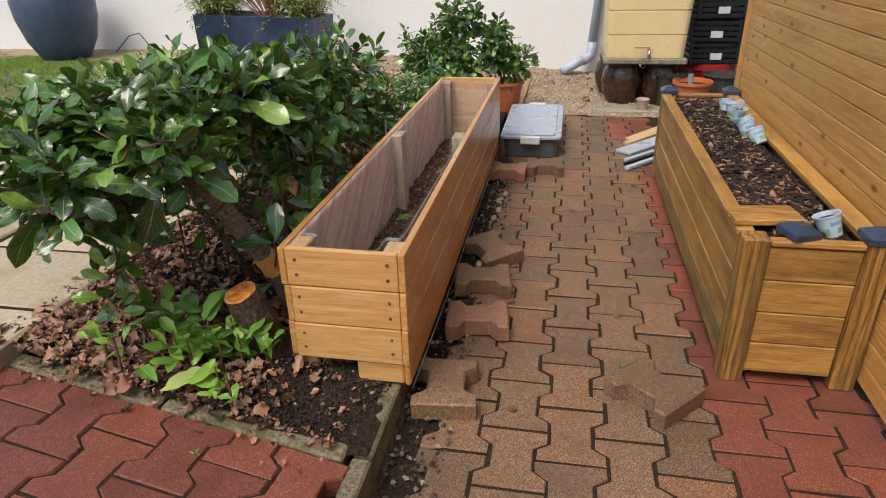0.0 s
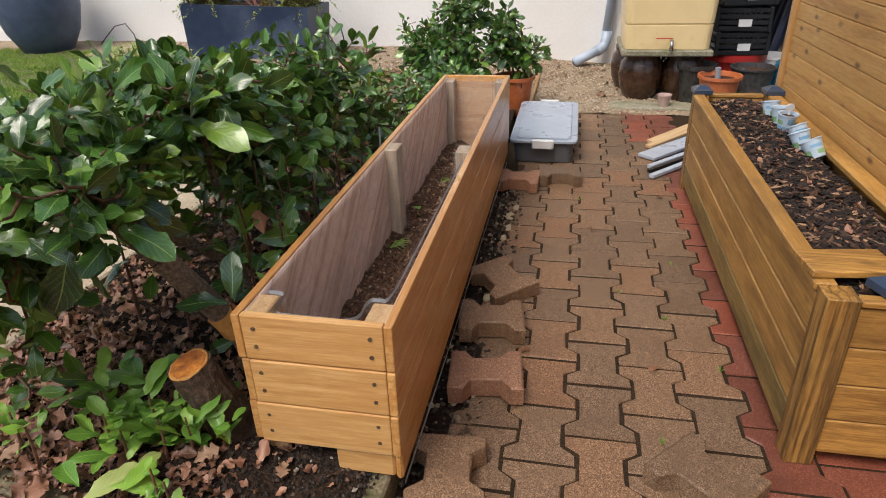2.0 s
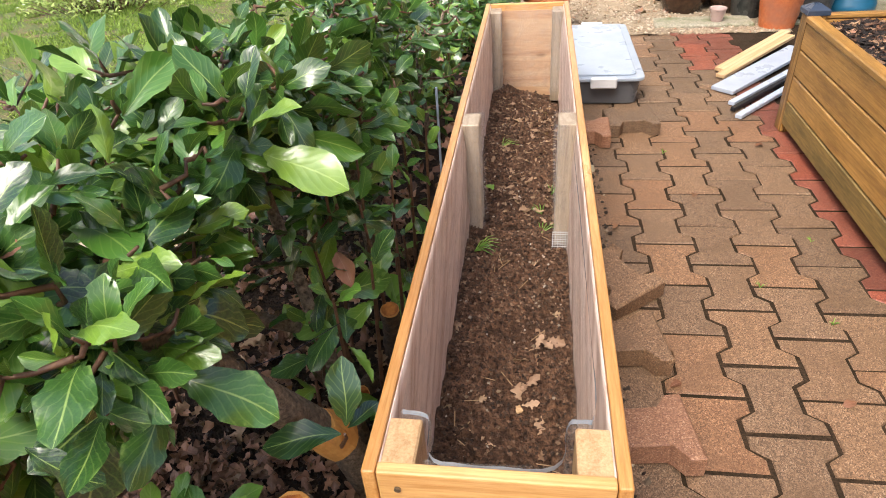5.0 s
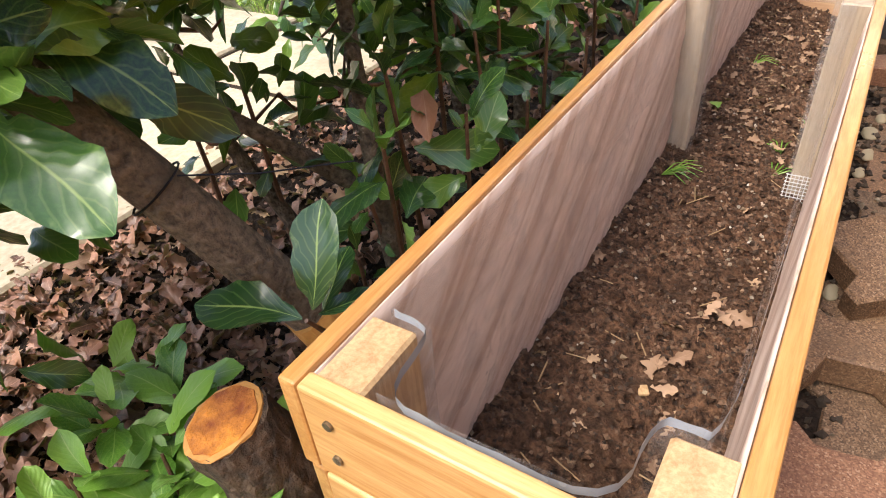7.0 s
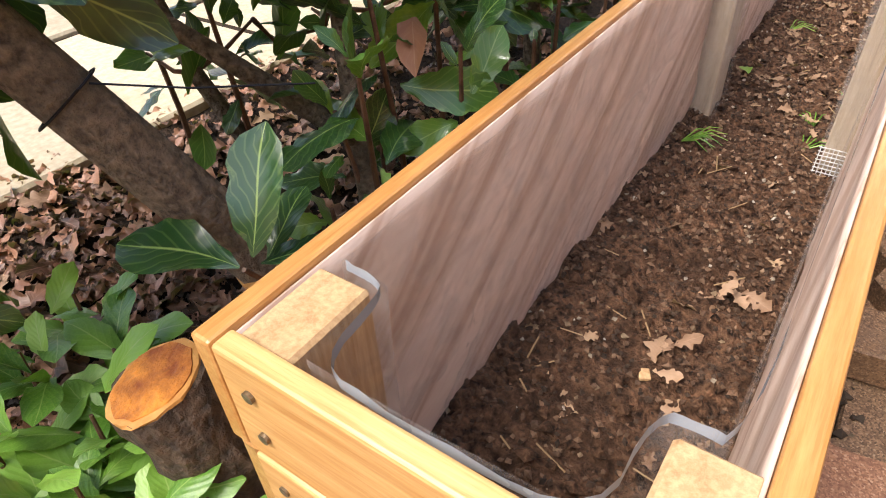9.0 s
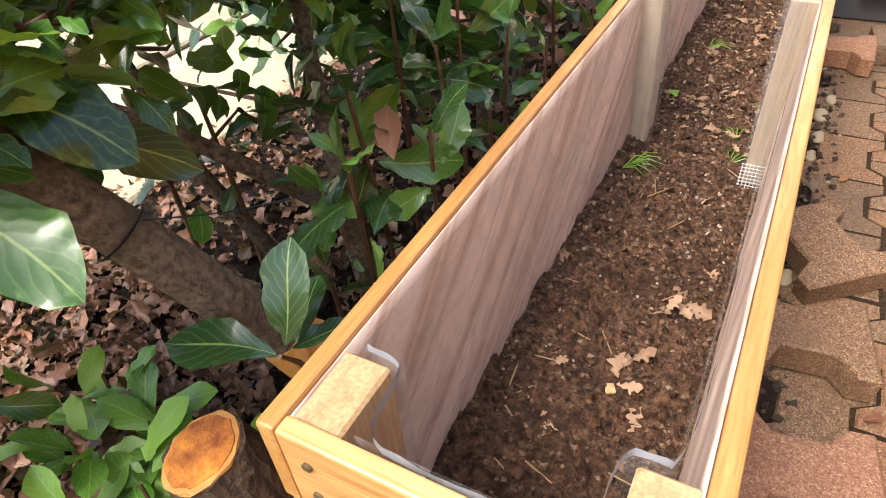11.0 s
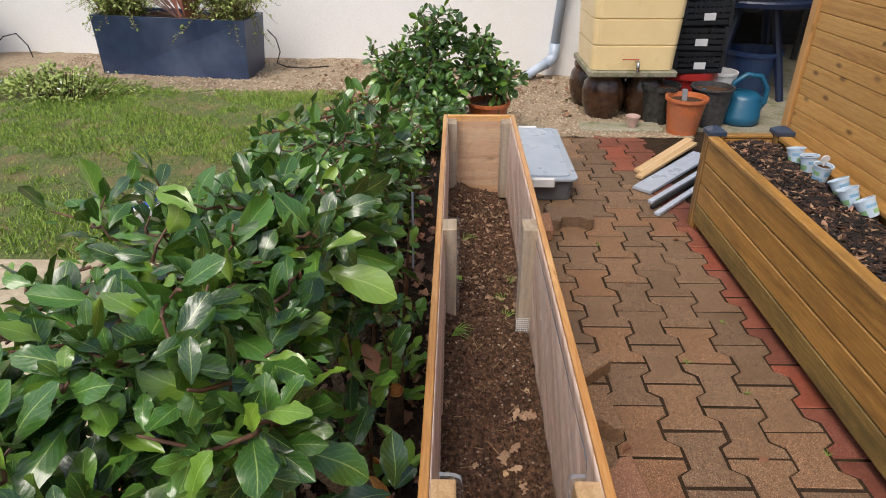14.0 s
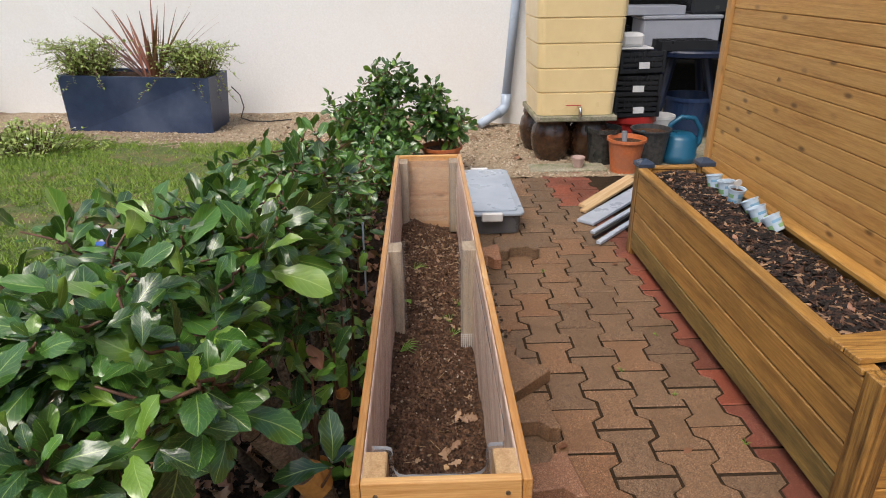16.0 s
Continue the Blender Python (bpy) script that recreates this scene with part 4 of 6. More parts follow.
def shrub(name, label, base, limbs, crowns, tips, size, seed, single, keep=None, count=(6, 9)):
    """An evergreen shrub: bark limbs, twigs out to every shoot, single leaves where the walk passes nearest and a mass behind."""
    rng = random.Random(seed)
    t = thing(name, label, "shrub", base, "laurel hedge")
    nodes_ = []
    for pts, r0, r1 in limbs:
        n = len(pts)
        part("limb", tube(pts, [r0 + (r1 - r0) * i / (n - 1) for i in range(n)], 12, wobble=0.05), bark, t, smooth=True)
        for a, b in zip(pts, pts[1:]):
            for s in (0.25, 0.6, 1.0):
                nodes_.append(Vector(a).lerp(Vector(b), s))
    tw, leaves = bmesh.new(), []
    vol = [c[1][0] * c[1][1] * c[1][2] for c in crowns]
    made, spots = 0, []
    while made < tips:
        (c, r) = rng.choices(crowns, vol)[0]
        d = Vector((rng.gauss(0, 1), rng.gauss(0, 1), rng.gauss(0.25, 1))).normalized()
        k = rng.uniform(0.3, 1.0) ** 0.4
        p = Vector((c[0] + d.x * r[0] * k, c[1] + d.y * r[1] * k, c[2] + d.z * r[2] * k))
        if p.z < land(p.x, p.y) + 0.06 or (keep and not keep(p)):
            continue
        made += 1
        spots.append((p, d))
    # each shoot grows from the nearest wood that is already there
    spots.sort(key=lambda s_: min((q - s_[0]).length for q in nodes_))
    for p, d in spots:
        near = min(nodes_, key=lambda q: (q - p).length + 0.5 * max(0, q.z - p.z))
        gap_ = (p - near).length
        mid = near.lerp(p, 0.55) + Vector((rng.uniform(-0.2, 0.2), rng.uniform(-0.2, 0.2), -0.15)) * gap_
        tube([near, mid, p], [0.0036, 0.0029, 0.0018], 6, tw)
        nodes_.append(mid)
        nodes_.append(p)
        stem = (p - mid).normalized() * 0.7 + Vector((0, 0, 0.55)) + 0.3 * d
        leaves += [(p, m) for m in shoot_leaves(rng, p, stem, rng.randint(*count), size * rng.uniform(0.8, 1.2))]
    tagged(part("twig_mass", tw, twig, t, smooth=True), kind="stuff")
    # the shoots towards the path and the viewer's side stand alone
    leaves.sort(key=lambda q: q[0].y - 0.8 * q[0].x - 1.2 * q[0].z)
    for i, (p, m) in enumerate(leaves[:single]):
        ob = part("leaf", laurel_leaves[i % 4], laurel, t)
        ob.matrix_basis = m
    if leaves[single:]:
        merged("foliage", [m for _, m in leaves[single:]], laurel_mass, SHAPES, t, 8)
    return t


def clear_trunk(p):
    """Keep the leaning trunk, the stump and the planter in the open."""
    if p.x > -0.48 - 0.06 * (p.z < 0.5):
        return False
    if p.z > 0.93 + 0.05 * math.sin(9 * p.x):
        return False
    if p.z < 0.69 and not (p.y < 0.07 and p.x < -0.62 and p.z > 0.34) and (p.x * 977.0) % 1.0 > (0.45 if p.y > 0.22 else 0.45 if p.x < -0.7 and p.z > 0.4 else 0.2):
        return False
    if p.x < -0.68 and p.y > 0.05 and (p.y * 977.0) % 1.0 > 0.47:
        return False
    if 0.08 < p.y < 0.56 and p.x < -0.5 and p.z < 0.96 + 0.36 * p.x and (p.z * 977.0) % 1.0 > 0.26:
        return False
    if p.x < -0.77 and p.z < 0.6 and p.y < 0.25:
        return False
    return not (p.x > -0.66 and p.y < 0.2 and p.z < 0.72)


leaning = shrub("laurel_shrub", "glossy evergreen laurel shrub with a leaning trunk", (-0.42, 0.15, 0.15),
      [([(-0.39, 0.2, 0.12), (-0.425, 0.165, 0.33), (-0.472, 0.108, 0.465), (-0.514, 0.05, 0.6), (-0.57, -0.01, 0.74)], 0.031, 0.022),
       ([(-0.57, -0.01, 0.74), (-0.66, 0.0, 0.8), (-0.8, 0.1, 0.86)], 0.015, 0.006),
       ([(-0.44, 0.3, 0.15), (-0.5, 0.34, 0.4), (-0.56, 0.4, 0.62), (-0.6, 0.44, 0.8)], 0.016, 0.007),
       ([(-0.5, 0.34, 0.4), (-0.68, 0.24, 0.55), (-0.86, 0.12, 0.66)], 0.013, 0.006),
       ([(-0.6, 0.35, 0.18), (-0.72, 0.3, 0.45), (-0.82, 0.3, 0.7)], 0.014, 0.006)],
      [((-0.74, 0.1, 0.68), (0.33, 0.42, 0.27)), ((-0.58, 0.42, 0.66), (0.22, 0.34, 0.26)), ((-0.86, 0.08, 0.62), (0.18, 0.24, 0.12)), ((-0.5, 0.3, 0.55), (0.14, 0.2, 0.2)), ((-0.73, -0.06, 0.5), (0.16, 0.12, 0.24)), ((-0.99, 0.52, 0.74), (0.16, 0.2, 0.12))], 300, 0.096, 11, 300, clear_trunk, (5, 8))
shrub("laurel_shrub", "dense glossy evergreen laurel shrub behind the planter", (-0.6, 1.05, 0.2),
      [([(-0.52, 0.8, 0.15), (-0.55, 0.85, 0.4), (-0.6, 0.9, 0.66)], 0.018, 0.008), ([(-0.6, 1.15, 0.18), (-0.62, 1.2, 0.4), (-0.7, 1.2, 0.62)], 0.016, 0.007),
       ([(-0.75, 0.95, 0.2), (-0.8, 0.95, 0.45), (-0.85, 0.9, 0.65)], 0.015, 0.006)],
      [((-0.66, 0.95, 0.6), (0.3, 0.42, 0.25)), ((-0.58, 1.35, 0.6), (0.2, 0.3, 0.26)), ((-0.88, 0.8, 0.55), (0.2, 0.3, 0.18))], 210, 0.09, 12, 220, lambda p: p.x < -0.46 and p.z < 0.88 and not (p.z < 0.45 and p.x < -0.6))
shrub("laurel_shrub", "low straggling laurel shrub with bare stems", (-0.55, 1.9, 0.15),
      [([(-0.5, 1.6, 0.14), (-0.52, 1.65, 0.35), (-0.55, 1.7, 0.5)], 0.012, 0.006), ([(-0.55, 2.1, 0.13), (-0.55, 2.1, 0.3), (-0.5, 2.15, 0.48)], 0.013, 0.006),
       ([(-0.65, 1.85, 0.15), (-0.7, 1.85, 0.4), (-0.75, 1.9, 0.55)], 0.012, 0.005)],
      [((-0.56, 1.75, 0.4), (0.22, 0.28, 0.18)), ((-0.55, 2.2, 0.38), (0.22, 0.3, 0.18)), ((-0.8, 1.8, 0.42), (0.2, 0.35, 0.16))], 110, 0.075, 13, 90, lambda p: p.x < -0.4)
here = so_far()
shrub("laurel_shrub", "upright evergreen shrub by the gravel", (-0.5, 3.0, 0.1),
      [([(-0.48, 2.85, 0.12), (-0.5, 2.9, 0.4), (-0.45, 3.0, 0.7)], 0.02, 0.008), ([(-0.6, 3.0, 0.12), (-0.62, 3.05, 0.35), (-0.7, 3.05, 0.55)], 0.012, 0.006)],
      [((-0.4, 3.02, 0.62), (0.17, 0.18, 0.18)), ((-0.5, 2.95, 0.4), (0.26, 0.25, 0.22)), ((-0.68, 3.0, 0.52), (0.12, 0.15, 0.12)), ((-0.45, 2.6, 0.3), (0.25, 0.25, 0.14))], 300, 0.078, 14, 120, None, (7, 10))
shrub("potted_shrub", "small evergreen shrub growing in an orange pot", (-0.1, 3.06, 0.2),
      [([(-0.1, 3.06, 0.24), (-0.12, 3.06, 0.42), (-0.16, 3.04, 0.56)], 0.008, 0.004), ([(-0.1, 3.06, 0.24), (-0.06, 3.05, 0.36), (0.0, 3.05, 0.44)], 0.006, 0.003)],
      [((-0.16, 3.05, 0.52), (0.13, 0.13, 0.15)), ((-0.03, 3.06, 0.42), (0.12, 0.12, 0.07))], 75, 0.082, 15, 60)

# creepers and flax in the slate blue trough
rng = random.Random(5)
for cx, n in ((-2.72, 190), (-1.93, 200)):
    t = thing("creeper", "pale green trailing creeper spilling from the trough", "plant", (cx, 4.2, 0.65))
    poses, tw = [], bmesh.new()
    for _ in range(n):
        a = rng.uniform(0, 6.28)
        d = Vector((math.cos(a) * 1.3, math.sin(a) * 0.8 - 0.15, 0))
        ln = rng.uniform(0.06, 0.27)
        s = Vector((cx + rng.uniform(-0.13, 0.13), 4.18 + rng.uniform(-0.13, 0.1), 0.61 - 0.055 * (cx + 2.3)))
        drop = rng.uniform(-0.22, 0.05) if rng.random() < 0.24 else rng.uniform(0.04, 0.27)
        e = s + d * ln + Vector((0, 0, drop))
        m_ = s.lerp(e, 0.5) + Vector((0, 0, 0.1))
        if e.y > 4.62:
            e.y = 4.6
        if abs(e.x + 2.31) < 0.55 and e.y > 3.94 and e.z < 0.68:
            e.z = 0.69 + rng.uniform(0, 0.1)
        tube([s, m_, e], [0.0022, 0.0016, 0.001], 4, tw)
        for k in range(22):
            q = k / 21
            p = s.lerp(m_, 2 * q) if q < 0.5 else m_.lerp(e, 2 * q - 1)
            poses.append(leaf_pose(p, (rng.uniform(-1, 1), rng.uniform(-1, 1), rng.uniform(-0.2, 1)), (0, 0, 1), rng.uniform(0.018, 0.036)))
    tagged(part("stem_mass", tw, twig, t), kind="stuff")
    merged("foliage", poses, creeper_leaf, SHAPES[:2], t, 2)
flax = thing("flax", "spiky bronze-red flax standing in the trough", "plant", (-2.3, 4.2, 0.6))
for i in range(44):
    a, ln = rng.uniform(0, 6.28), rng.uniform(0.32, 0.66)
    spread = rng.uniform(0.1, 0.95)
    d = Vector((math.cos(a) * spread * 1.35, math.sin(a) * spread * 0.5 - 0.05, 1)).normalized()
    v, f, u = [], [], []
    s = Vector((-2.27 + 0.07 * math.cos(a), 4.2 + 0.05 * math.sin(a), 0.6))
    w = Vector((-d.y, d.x, 0)).normalized() if abs(d.z) < 0.999 else Vector((1, 0, 0))
    for k in range(7):
        q = k / 6
        p = s + d * (ln * q) + Vector((d.x, d.y, -0.25)) * (ln * 0.35 * spread * q * q)
        h = 0.0155 * (1 - q ** 2) * (0.35 + min(1.0, 3 * q) * 0.65) + 0.0012
        v += [p - w * h, p + Vector((0, -0.002, 0)), p + w * h]
        u += [(0, q), (0.5, q), (1, q)]
    for k in range(6):
        for c in (0, 1):
            b = k * 3 + c
            f.append((b, b + 1, b + 4, b + 3))
    me = raw("blade", [tuple(p) for p in v], f, flax_leaf, [u[i_] for q_ in f for i_ in q_], True)
    part("blade", me, flax_leaf, flax)

# small white-flowered bush on the lawn
bush = thing("flower_bush", "low grey-green bush with small white flowers", "bush", (-2.75, 3.25, 0.25))
poses, tw, fl = [], bmesh.new(), []
for _ in range(150):
    a, r = rng.uniform(0, 6.28), rng.uniform(0, 0.42)
    x, y = -2.8 + r * 1.25 * math.cos(a), 3.3 + 0.6 * r * math.sin(a)
    h = 0.24 * math.sqrt(max(0.02, 1 - (r / 0.45) ** 2)) * rng.uniform(0.5, 1.1)
    z0 = land(x, y)
    tube([(x * 0.5 - 1.4, y * 0.5 + 1.65, z0), (x, y, z0 + h)], [0.003, 0.0015], 4, tw)
    for k in range(9):
        poses.append(leaf_pose((x + rng.uniform(-0.04, 0.04), y + rng.uniform(-0.04, 0.04), z0 + h - 0.02 * k * rng.random()), (rng.uniform(-1, 1), rng.uniform(-1, 1), rng.uniform(0, 1)), (0, 0, 1), rng.uniform(0.02, 0.045)))
    if rng.random() < 0.3:
        fl.append(leaf_pose((x, y, z0 + h + 0.01), (rng.uniform(-1, 1), rng.uniform(-1, 1), 0.4), (0, 0, 1), 0.022))
tagged(part("stem_mass", tw, twig, bush), kind="stuff")
merged("foliage", poses, creeper_leaf, SHAPES[:2], bush, 2)
merged("flowers", fl, white_plastic, SHAPES[:2], bush, 2, label="small white flowers")

lay_beyond(here)

# stump
screw_dark = plain("dark_wire", (0.02, 0.02, 0.025), 0.5, 0.6)
end_grain = surface("fresh_end_grain", (0.26, 0.06, 0.006), (0.78, 0.29, 0.035), 45, 22, 0.6, 0.9, 0.006, (0.22, 0.04, 0.006))


sapwood = surface("pale_sapwood", (0.5, 0.22, 0.05), (0.7, 0.36, 0.1), 60, 12, 0.6, 0.4, 0.003, (0.5, 0.22, 0.05))
stump_bark = surface("dark_stump_bark", (0.035, 0.022, 0.014), (0.17, 0.105, 0.062), 70, 9, 0.8, 1.0, 0.012, (0.05, 0.03, 0.02))


def stump(bx, by, bz, tx, ty, tz, r, label):
    s = thing("stump", label, "stump", (bx, by, bz))
    b, t_ = Vector((bx, by, bz)), Vector((tx, ty, tz))
    ax = (t_ - b).normalized()
    bm = tube([b.lerp(t_, q / 11) for q in range(12)], [r * (1.25 - 0.25 * q / 11) for q in range(12)], 30)
    for q in bm.verts:
        k = (q.co - b).dot(ax)
        rad = (q.co - b - ax * k)
        if rad.length > 1e-4:
            q.co += rad.normalized() * r * (0.16 * noise.noise(q.co * 42) + 0.1 * noise.noise(q.co * 110))
            q.co += ax * r * 0.1 * noise.noise(q.co * 70)
    part("bark", bm, stump_bark, s, smooth=False)
    part("sapwood", tube([t_, t_ + ax * 0.003, t_ + ax * 0.004], [r * 0.97, r * 0.96, r * 0.84], 24, wobble=0.05), sapwood, s, "pale sapwood ring")
    part("cut_face", tube([t_, t_ + ax * 0.005, t_ + ax * 0.0055], [r * 0.87, r * 0.86, r * 0.4], 24, wobble=0.05), end_grain, s, "fresh orange cut wood")


stump(-0.41, 0.06, 0.11, -0.462, 0.012, 0.337, 0.046, "sawn laurel stump with an orange cut face")
stump(-0.43, 0.56, 0.12, -0.415, 0.51, 0.31, 0.02, "thin sawn stem with an orange cut")
stump(-0.47, 0.5, 0.12, -0.46, 0.38, 0.2, 0.017, "thick sawn side stem with orange cut")

part("torn_bark", tube([(-0.426, 0.162, 0.335), (-0.436, 0.151, 0.362), (-0.446, 0.139, 0.392)], [0.036, 0.0365, 0.031], 16, wobble=0.1), sapwood, leaning, "torn tan bark at the foot")
# seedlings and fallen cuttings round the stump
def weed(x, y, n, size, label):
    w = thing("seedling", label, "plant", (x, y, land(x, y)), "seedlings in the bed")
    z0 = land(x, y)
    for i in range(n):
        a, up = rng.uniform(0, 6.28), rng.uniform(0.2, 1.3)
        st = Vector((x + rng.uniform(-0.03, 0.03), y + rng.uniform(-0.03, 0.03), z0 + rng.uniform(0.02, 0.1)))
        ob = part("leaf", weed_leaves[i % 4], weed_leaf, w)
        ob.matrix_basis = leaf_pose(st, (math.cos(a), math.sin(a), up), (0, 0, 1), size * rng.uniform(0.6, 1.15), rng.uniform(-0.4, 0.4))
    part("stem", tube([(x, y, z0 - 0.01), (x + 0.005, y, z0 + 0.06), (x, y + 0.005, z0 + 0.11)], [0.004, 0.003, 0.002], 6), twig, w)


for x, y, n, s in ((-0.5, 0.0, 12, 0.08), (-0.55, -0.03, 11, 0.08), (-0.45, -0.06, 10, 0.075), (-0.4, -0.02, 8, 0.065), (-0.6, 0.03, 8, 0.085), (-0.61, -0.1, 7, 0.07), (-0.5, -0.08, 7, 0.06), (-0.67, -0.03, 9, 0.08), (-0.56, -0.12, 8, 0.07), (-0.47, 0.06, 8, 0.07), (-0.7, 0.05, 7, 0.075)):
    weed(x, y, n, s, "young bright green laurel seedling in the bed")
for x, y, n, s in ((-0.4, 0.35, 8, 0.08), (-0.42, 0.62, 8, 0.08), (-0.4, 0.75, 7, 0.075), (-0.405, 0.98, 7, 0.08)):
    weed(x, y, n, s, "laurel sucker growing beside the planter")
for x, y, n, s in ((-0.78, -0.15, 7, 0.045), (-0.73, -0.17, 7, 0.04), (-0.4, -0.22, 9, 0.04), (-0.44, -0.2, 8, 0.04)):
    weed(x, y, n, s, "small green weed by the kerb")
# browned leaves caught in the hedge, a wire round the trunk and a rod among the stems
brown_leaf = leaf_material("browned_leaf", (0.12, 0.04, 0.02), (0.3, 0.13, 0.07), (0.35, 0.2, 0.12), 0.6)
for x, y, z, a in ((-0.6, -0.02, 0.84, 200), (-0.63, 0.02, 0.76, 30), (-0.75, 0.3, 0.8, 120), (-0.52, 0.5, 0.7, 80), (-0.47, 0.42, 0.52, -60)):
    d = thing("dead_leaf", "curled brown leaf caught in the hedge", "leaf", (x, y, z), "browned leaves")
    ob = part("leaf", leaf_mesh("leaf", brown_leaf, rows=6, width=0.24, fold=0.5, droop=0.5, wave=0.05, seed=int(a)), brown_leaf, d)
    ob.matrix_basis = leaf_pose((x, y, z), (math.cos(radians(a)), math.sin(radians(a)), -0.2), (0, -0.5, 1), 0.07)
wire = thing("wire", "thin dark wire tied round the leaning trunk", "wire", (-0.505, 0.06, 0.57))
ring = [(-0.506 + 0.027 * math.cos(a) * 0.95, 0.062 + 0.027 * math.sin(a) * 0.9, 0.57 + 0.014 * math.cos(a) + 0.012 * math.sin(a)) for a in np.linspace(0, 2 * math.pi, 22)]
part("loop", tube(ring, 0.0011, 5), screw_dark, wire)
part("tail", tube([(-0.48, 0.07, 0.585), (-0.44, 0.12, 0.57), (-0.4, 0.2, 0.55)], 0.0008, 4), screw_dark, wire)
rod = thing("metal_rod", "thin grey metal rod standing in the hedge", "rod", (-0.43, 1.38, 0.12))
part("rod", tube([(-0.43, 1.38, 0.1), (-0.425, 1.375, 0.46)], 0.004, 8), pvc, rod)
shoot_leaf = leaf_mesh("leaf", laurel_dark, rows=9, **SHAPES[0])
# near shoot that overhangs the planter corner
sh = thing("laurel_shoot", "young laurel shoot leaning over the planter corner", "shoot", (-0.4, 0.1, 0.3))
part("stem", tube([(-0.41, 0.13, 0.36), (-0.385, 0.1, 0.42), (-0.375, 0.075, 0.46)], [0.004, 0.003, 0.002], 6), twig, sh)
for p, d, s, up in (((-0.375, 0.085, 0.465), (0.0, 0.35, 1.0), 0.1, (0.3, -1, 0.5)), ((-0.38, 0.075, 0.46), (-0.9, -0.35, 0.15), 0.105, (0, -0.3, 1)), ((-0.375, 0.09, 0.455), (0.5, 0.7, 0.1), 0.06, (0, 0, 1)), ((-0.38, 0.1, 0.45), (-0.2, 0.9, 0.5), 0.07, (0, -0.5, 1))):
    ob = part("leaf", shoot_leaf, laurel_dark, sh)
    ob.matrix_basis = leaf_pose(p, d, up, s)
pale_leaves = [leaf_mesh("leaf", pale_leaf, rows=8, **s) for s in SHAPES[:2]]
# leafy suckers standing between the hedge and the planter
for x, y, z, n, s, lean in ((-0.41, 0.42, 0.5, 8, 0.1, 0.03), (-0.44, 0.5, 0.57, 9, 0.11, -0.02), (-0.395, 0.56, 0.46, 7, 0.09, 0.02), (-0.42, 0.68, 0.53, 8, 0.1, 0.03), (-0.41, 0.82, 0.46, 7, 0.08, 0.02), (-0.45, 0.95, 0.52, 8, 0.085, 0.0), (-0.5, 0.31, 0.45, 8, 0.085, -0.03), (-0.42, 1.12, 0.45, 7, 0.075, 0.02), (-0.52, 0.4, 0.38, 7, 0.08, 0.04),
                            (-0.44, 0.29, 0.52, 8, 0.1, 0.02), (-0.49, 0.37, 0.58, 9, 0.1, -0.02), (-0.5, 0.5, 0.62, 8, 0.105, 0.02), (-0.47, 0.62, 0.6, 8, 0.1, 0.02), (-0.415, 0.7, 0.37, 7, 0.085, 0.0), (-0.5, 0.28, 0.34, 7, 0.08, 0.03), (-0.66, 0.3, 0.56, 8, 0.095, 0.02), (-0.8, 0.3, 0.54, 8, 0.095, 0.03)):
    sk = thing("laurel_shoot", "leafy laurel sucker rising from the bed by the planter", "shoot", (x, y, land(x, y)), "suckers beside the planter")
    part("stem", tube([(x - lean, y + 0.03, land(x, y) - 0.01), (x - 0.5 * lean, y + 0.02, 0.5 * (z + land(x, y))), (x, y, z)], [0.005, 0.004, 0.0025], 6), twig, sk)
    for i, m in enumerate(shoot_leaves(rng, Vector((x, y, z)), Vector((lean, -0.15, 1)), n, s, 0.13)):
        tip = m @ Vector((0.0, 1.0, -0.15))
        if tip.x < -0.37 or tip.z > 0.53:
            part("leaf", laurel_leaves[i % 4], laurel, sk).matrix_basis = m
# pale green leaves dropped by the kerb
cut = thing("fallen_leaves", "pale green laurel leaves dropped by the kerb", "leaves", (-0.6, -0.2, 0.2))
for i, (x, y, a, s) in enumerate(((-0.575, -0.235, 50, 0.12), (-0.52, -0.15, 70, 0.06), (-0.59, -0.22, 150, 0.08), (-0.53, -0.21, 25, 0.09), (-0.5, -0.215, 75, 0.085), (-0.57, -0.2, 105, 0.07))):
    ob = part("leaf", pale_leaves[i % 2] if i < 2 else weed_leaves[i % 4], None, cut)
    ob.matrix_basis = leaf_pose((x, y, land(x, y) + 0.03 + 0.006 * i), (math.cos(radians(a)), math.sin(radians(a)), 0.12), (0, -0.2, 1), s)

# leaf litter on the bed
def litter(name, area, n, size, mat, label, height, shapes=SHAPES, tilt=0.35, rows=3):
    poses = []
    while len(poses) < n:
        x, y = rng.uniform(area[0], area[1]), rng.uniform(area[2], area[3])
        h = height(x, y)
        if h is None:
            continue
        a = rng.uniform(0, 6.28)
        poses.append(leaf_pose((x, y, h + rng.uniform(0.001, 0.01)), (math.cos(a), math.sin(a), rng.uniform(-tilt, tilt)), (rng.uniform(-0.5, 0.5), rng.uniform(-0.5, 0.5), 1), size * rng.uniform(0.5, 1.3), rng.uniform(-0.6, 0.6)))
    return merged(name, poses, mat, shapes, None, max(rows, 6), "stuff", label)


LOBED = [dict(width=0.34, fold=0.25, droop=0.15, wave=0.05, seed=21, lobes=0.28), dict(width=0.3, fold=-0.3, droop=-0.2, wave=0.06, seed=22, lobes=0.3), dict(width=0.36, fold=0.4, droop=0.25, wave=0.07, seed=23, lobes=0.26)]
OAK = [dict(width=0.36, fold=0.5, droop=0.3, wave=0.12, seed=8), dict(width=0.28, fold=-0.5, droop=-0.4, wave=0.14, seed=9), dict(width=0.4, fold=0.2, droop=0.5, wave=0.16, seed=10)]


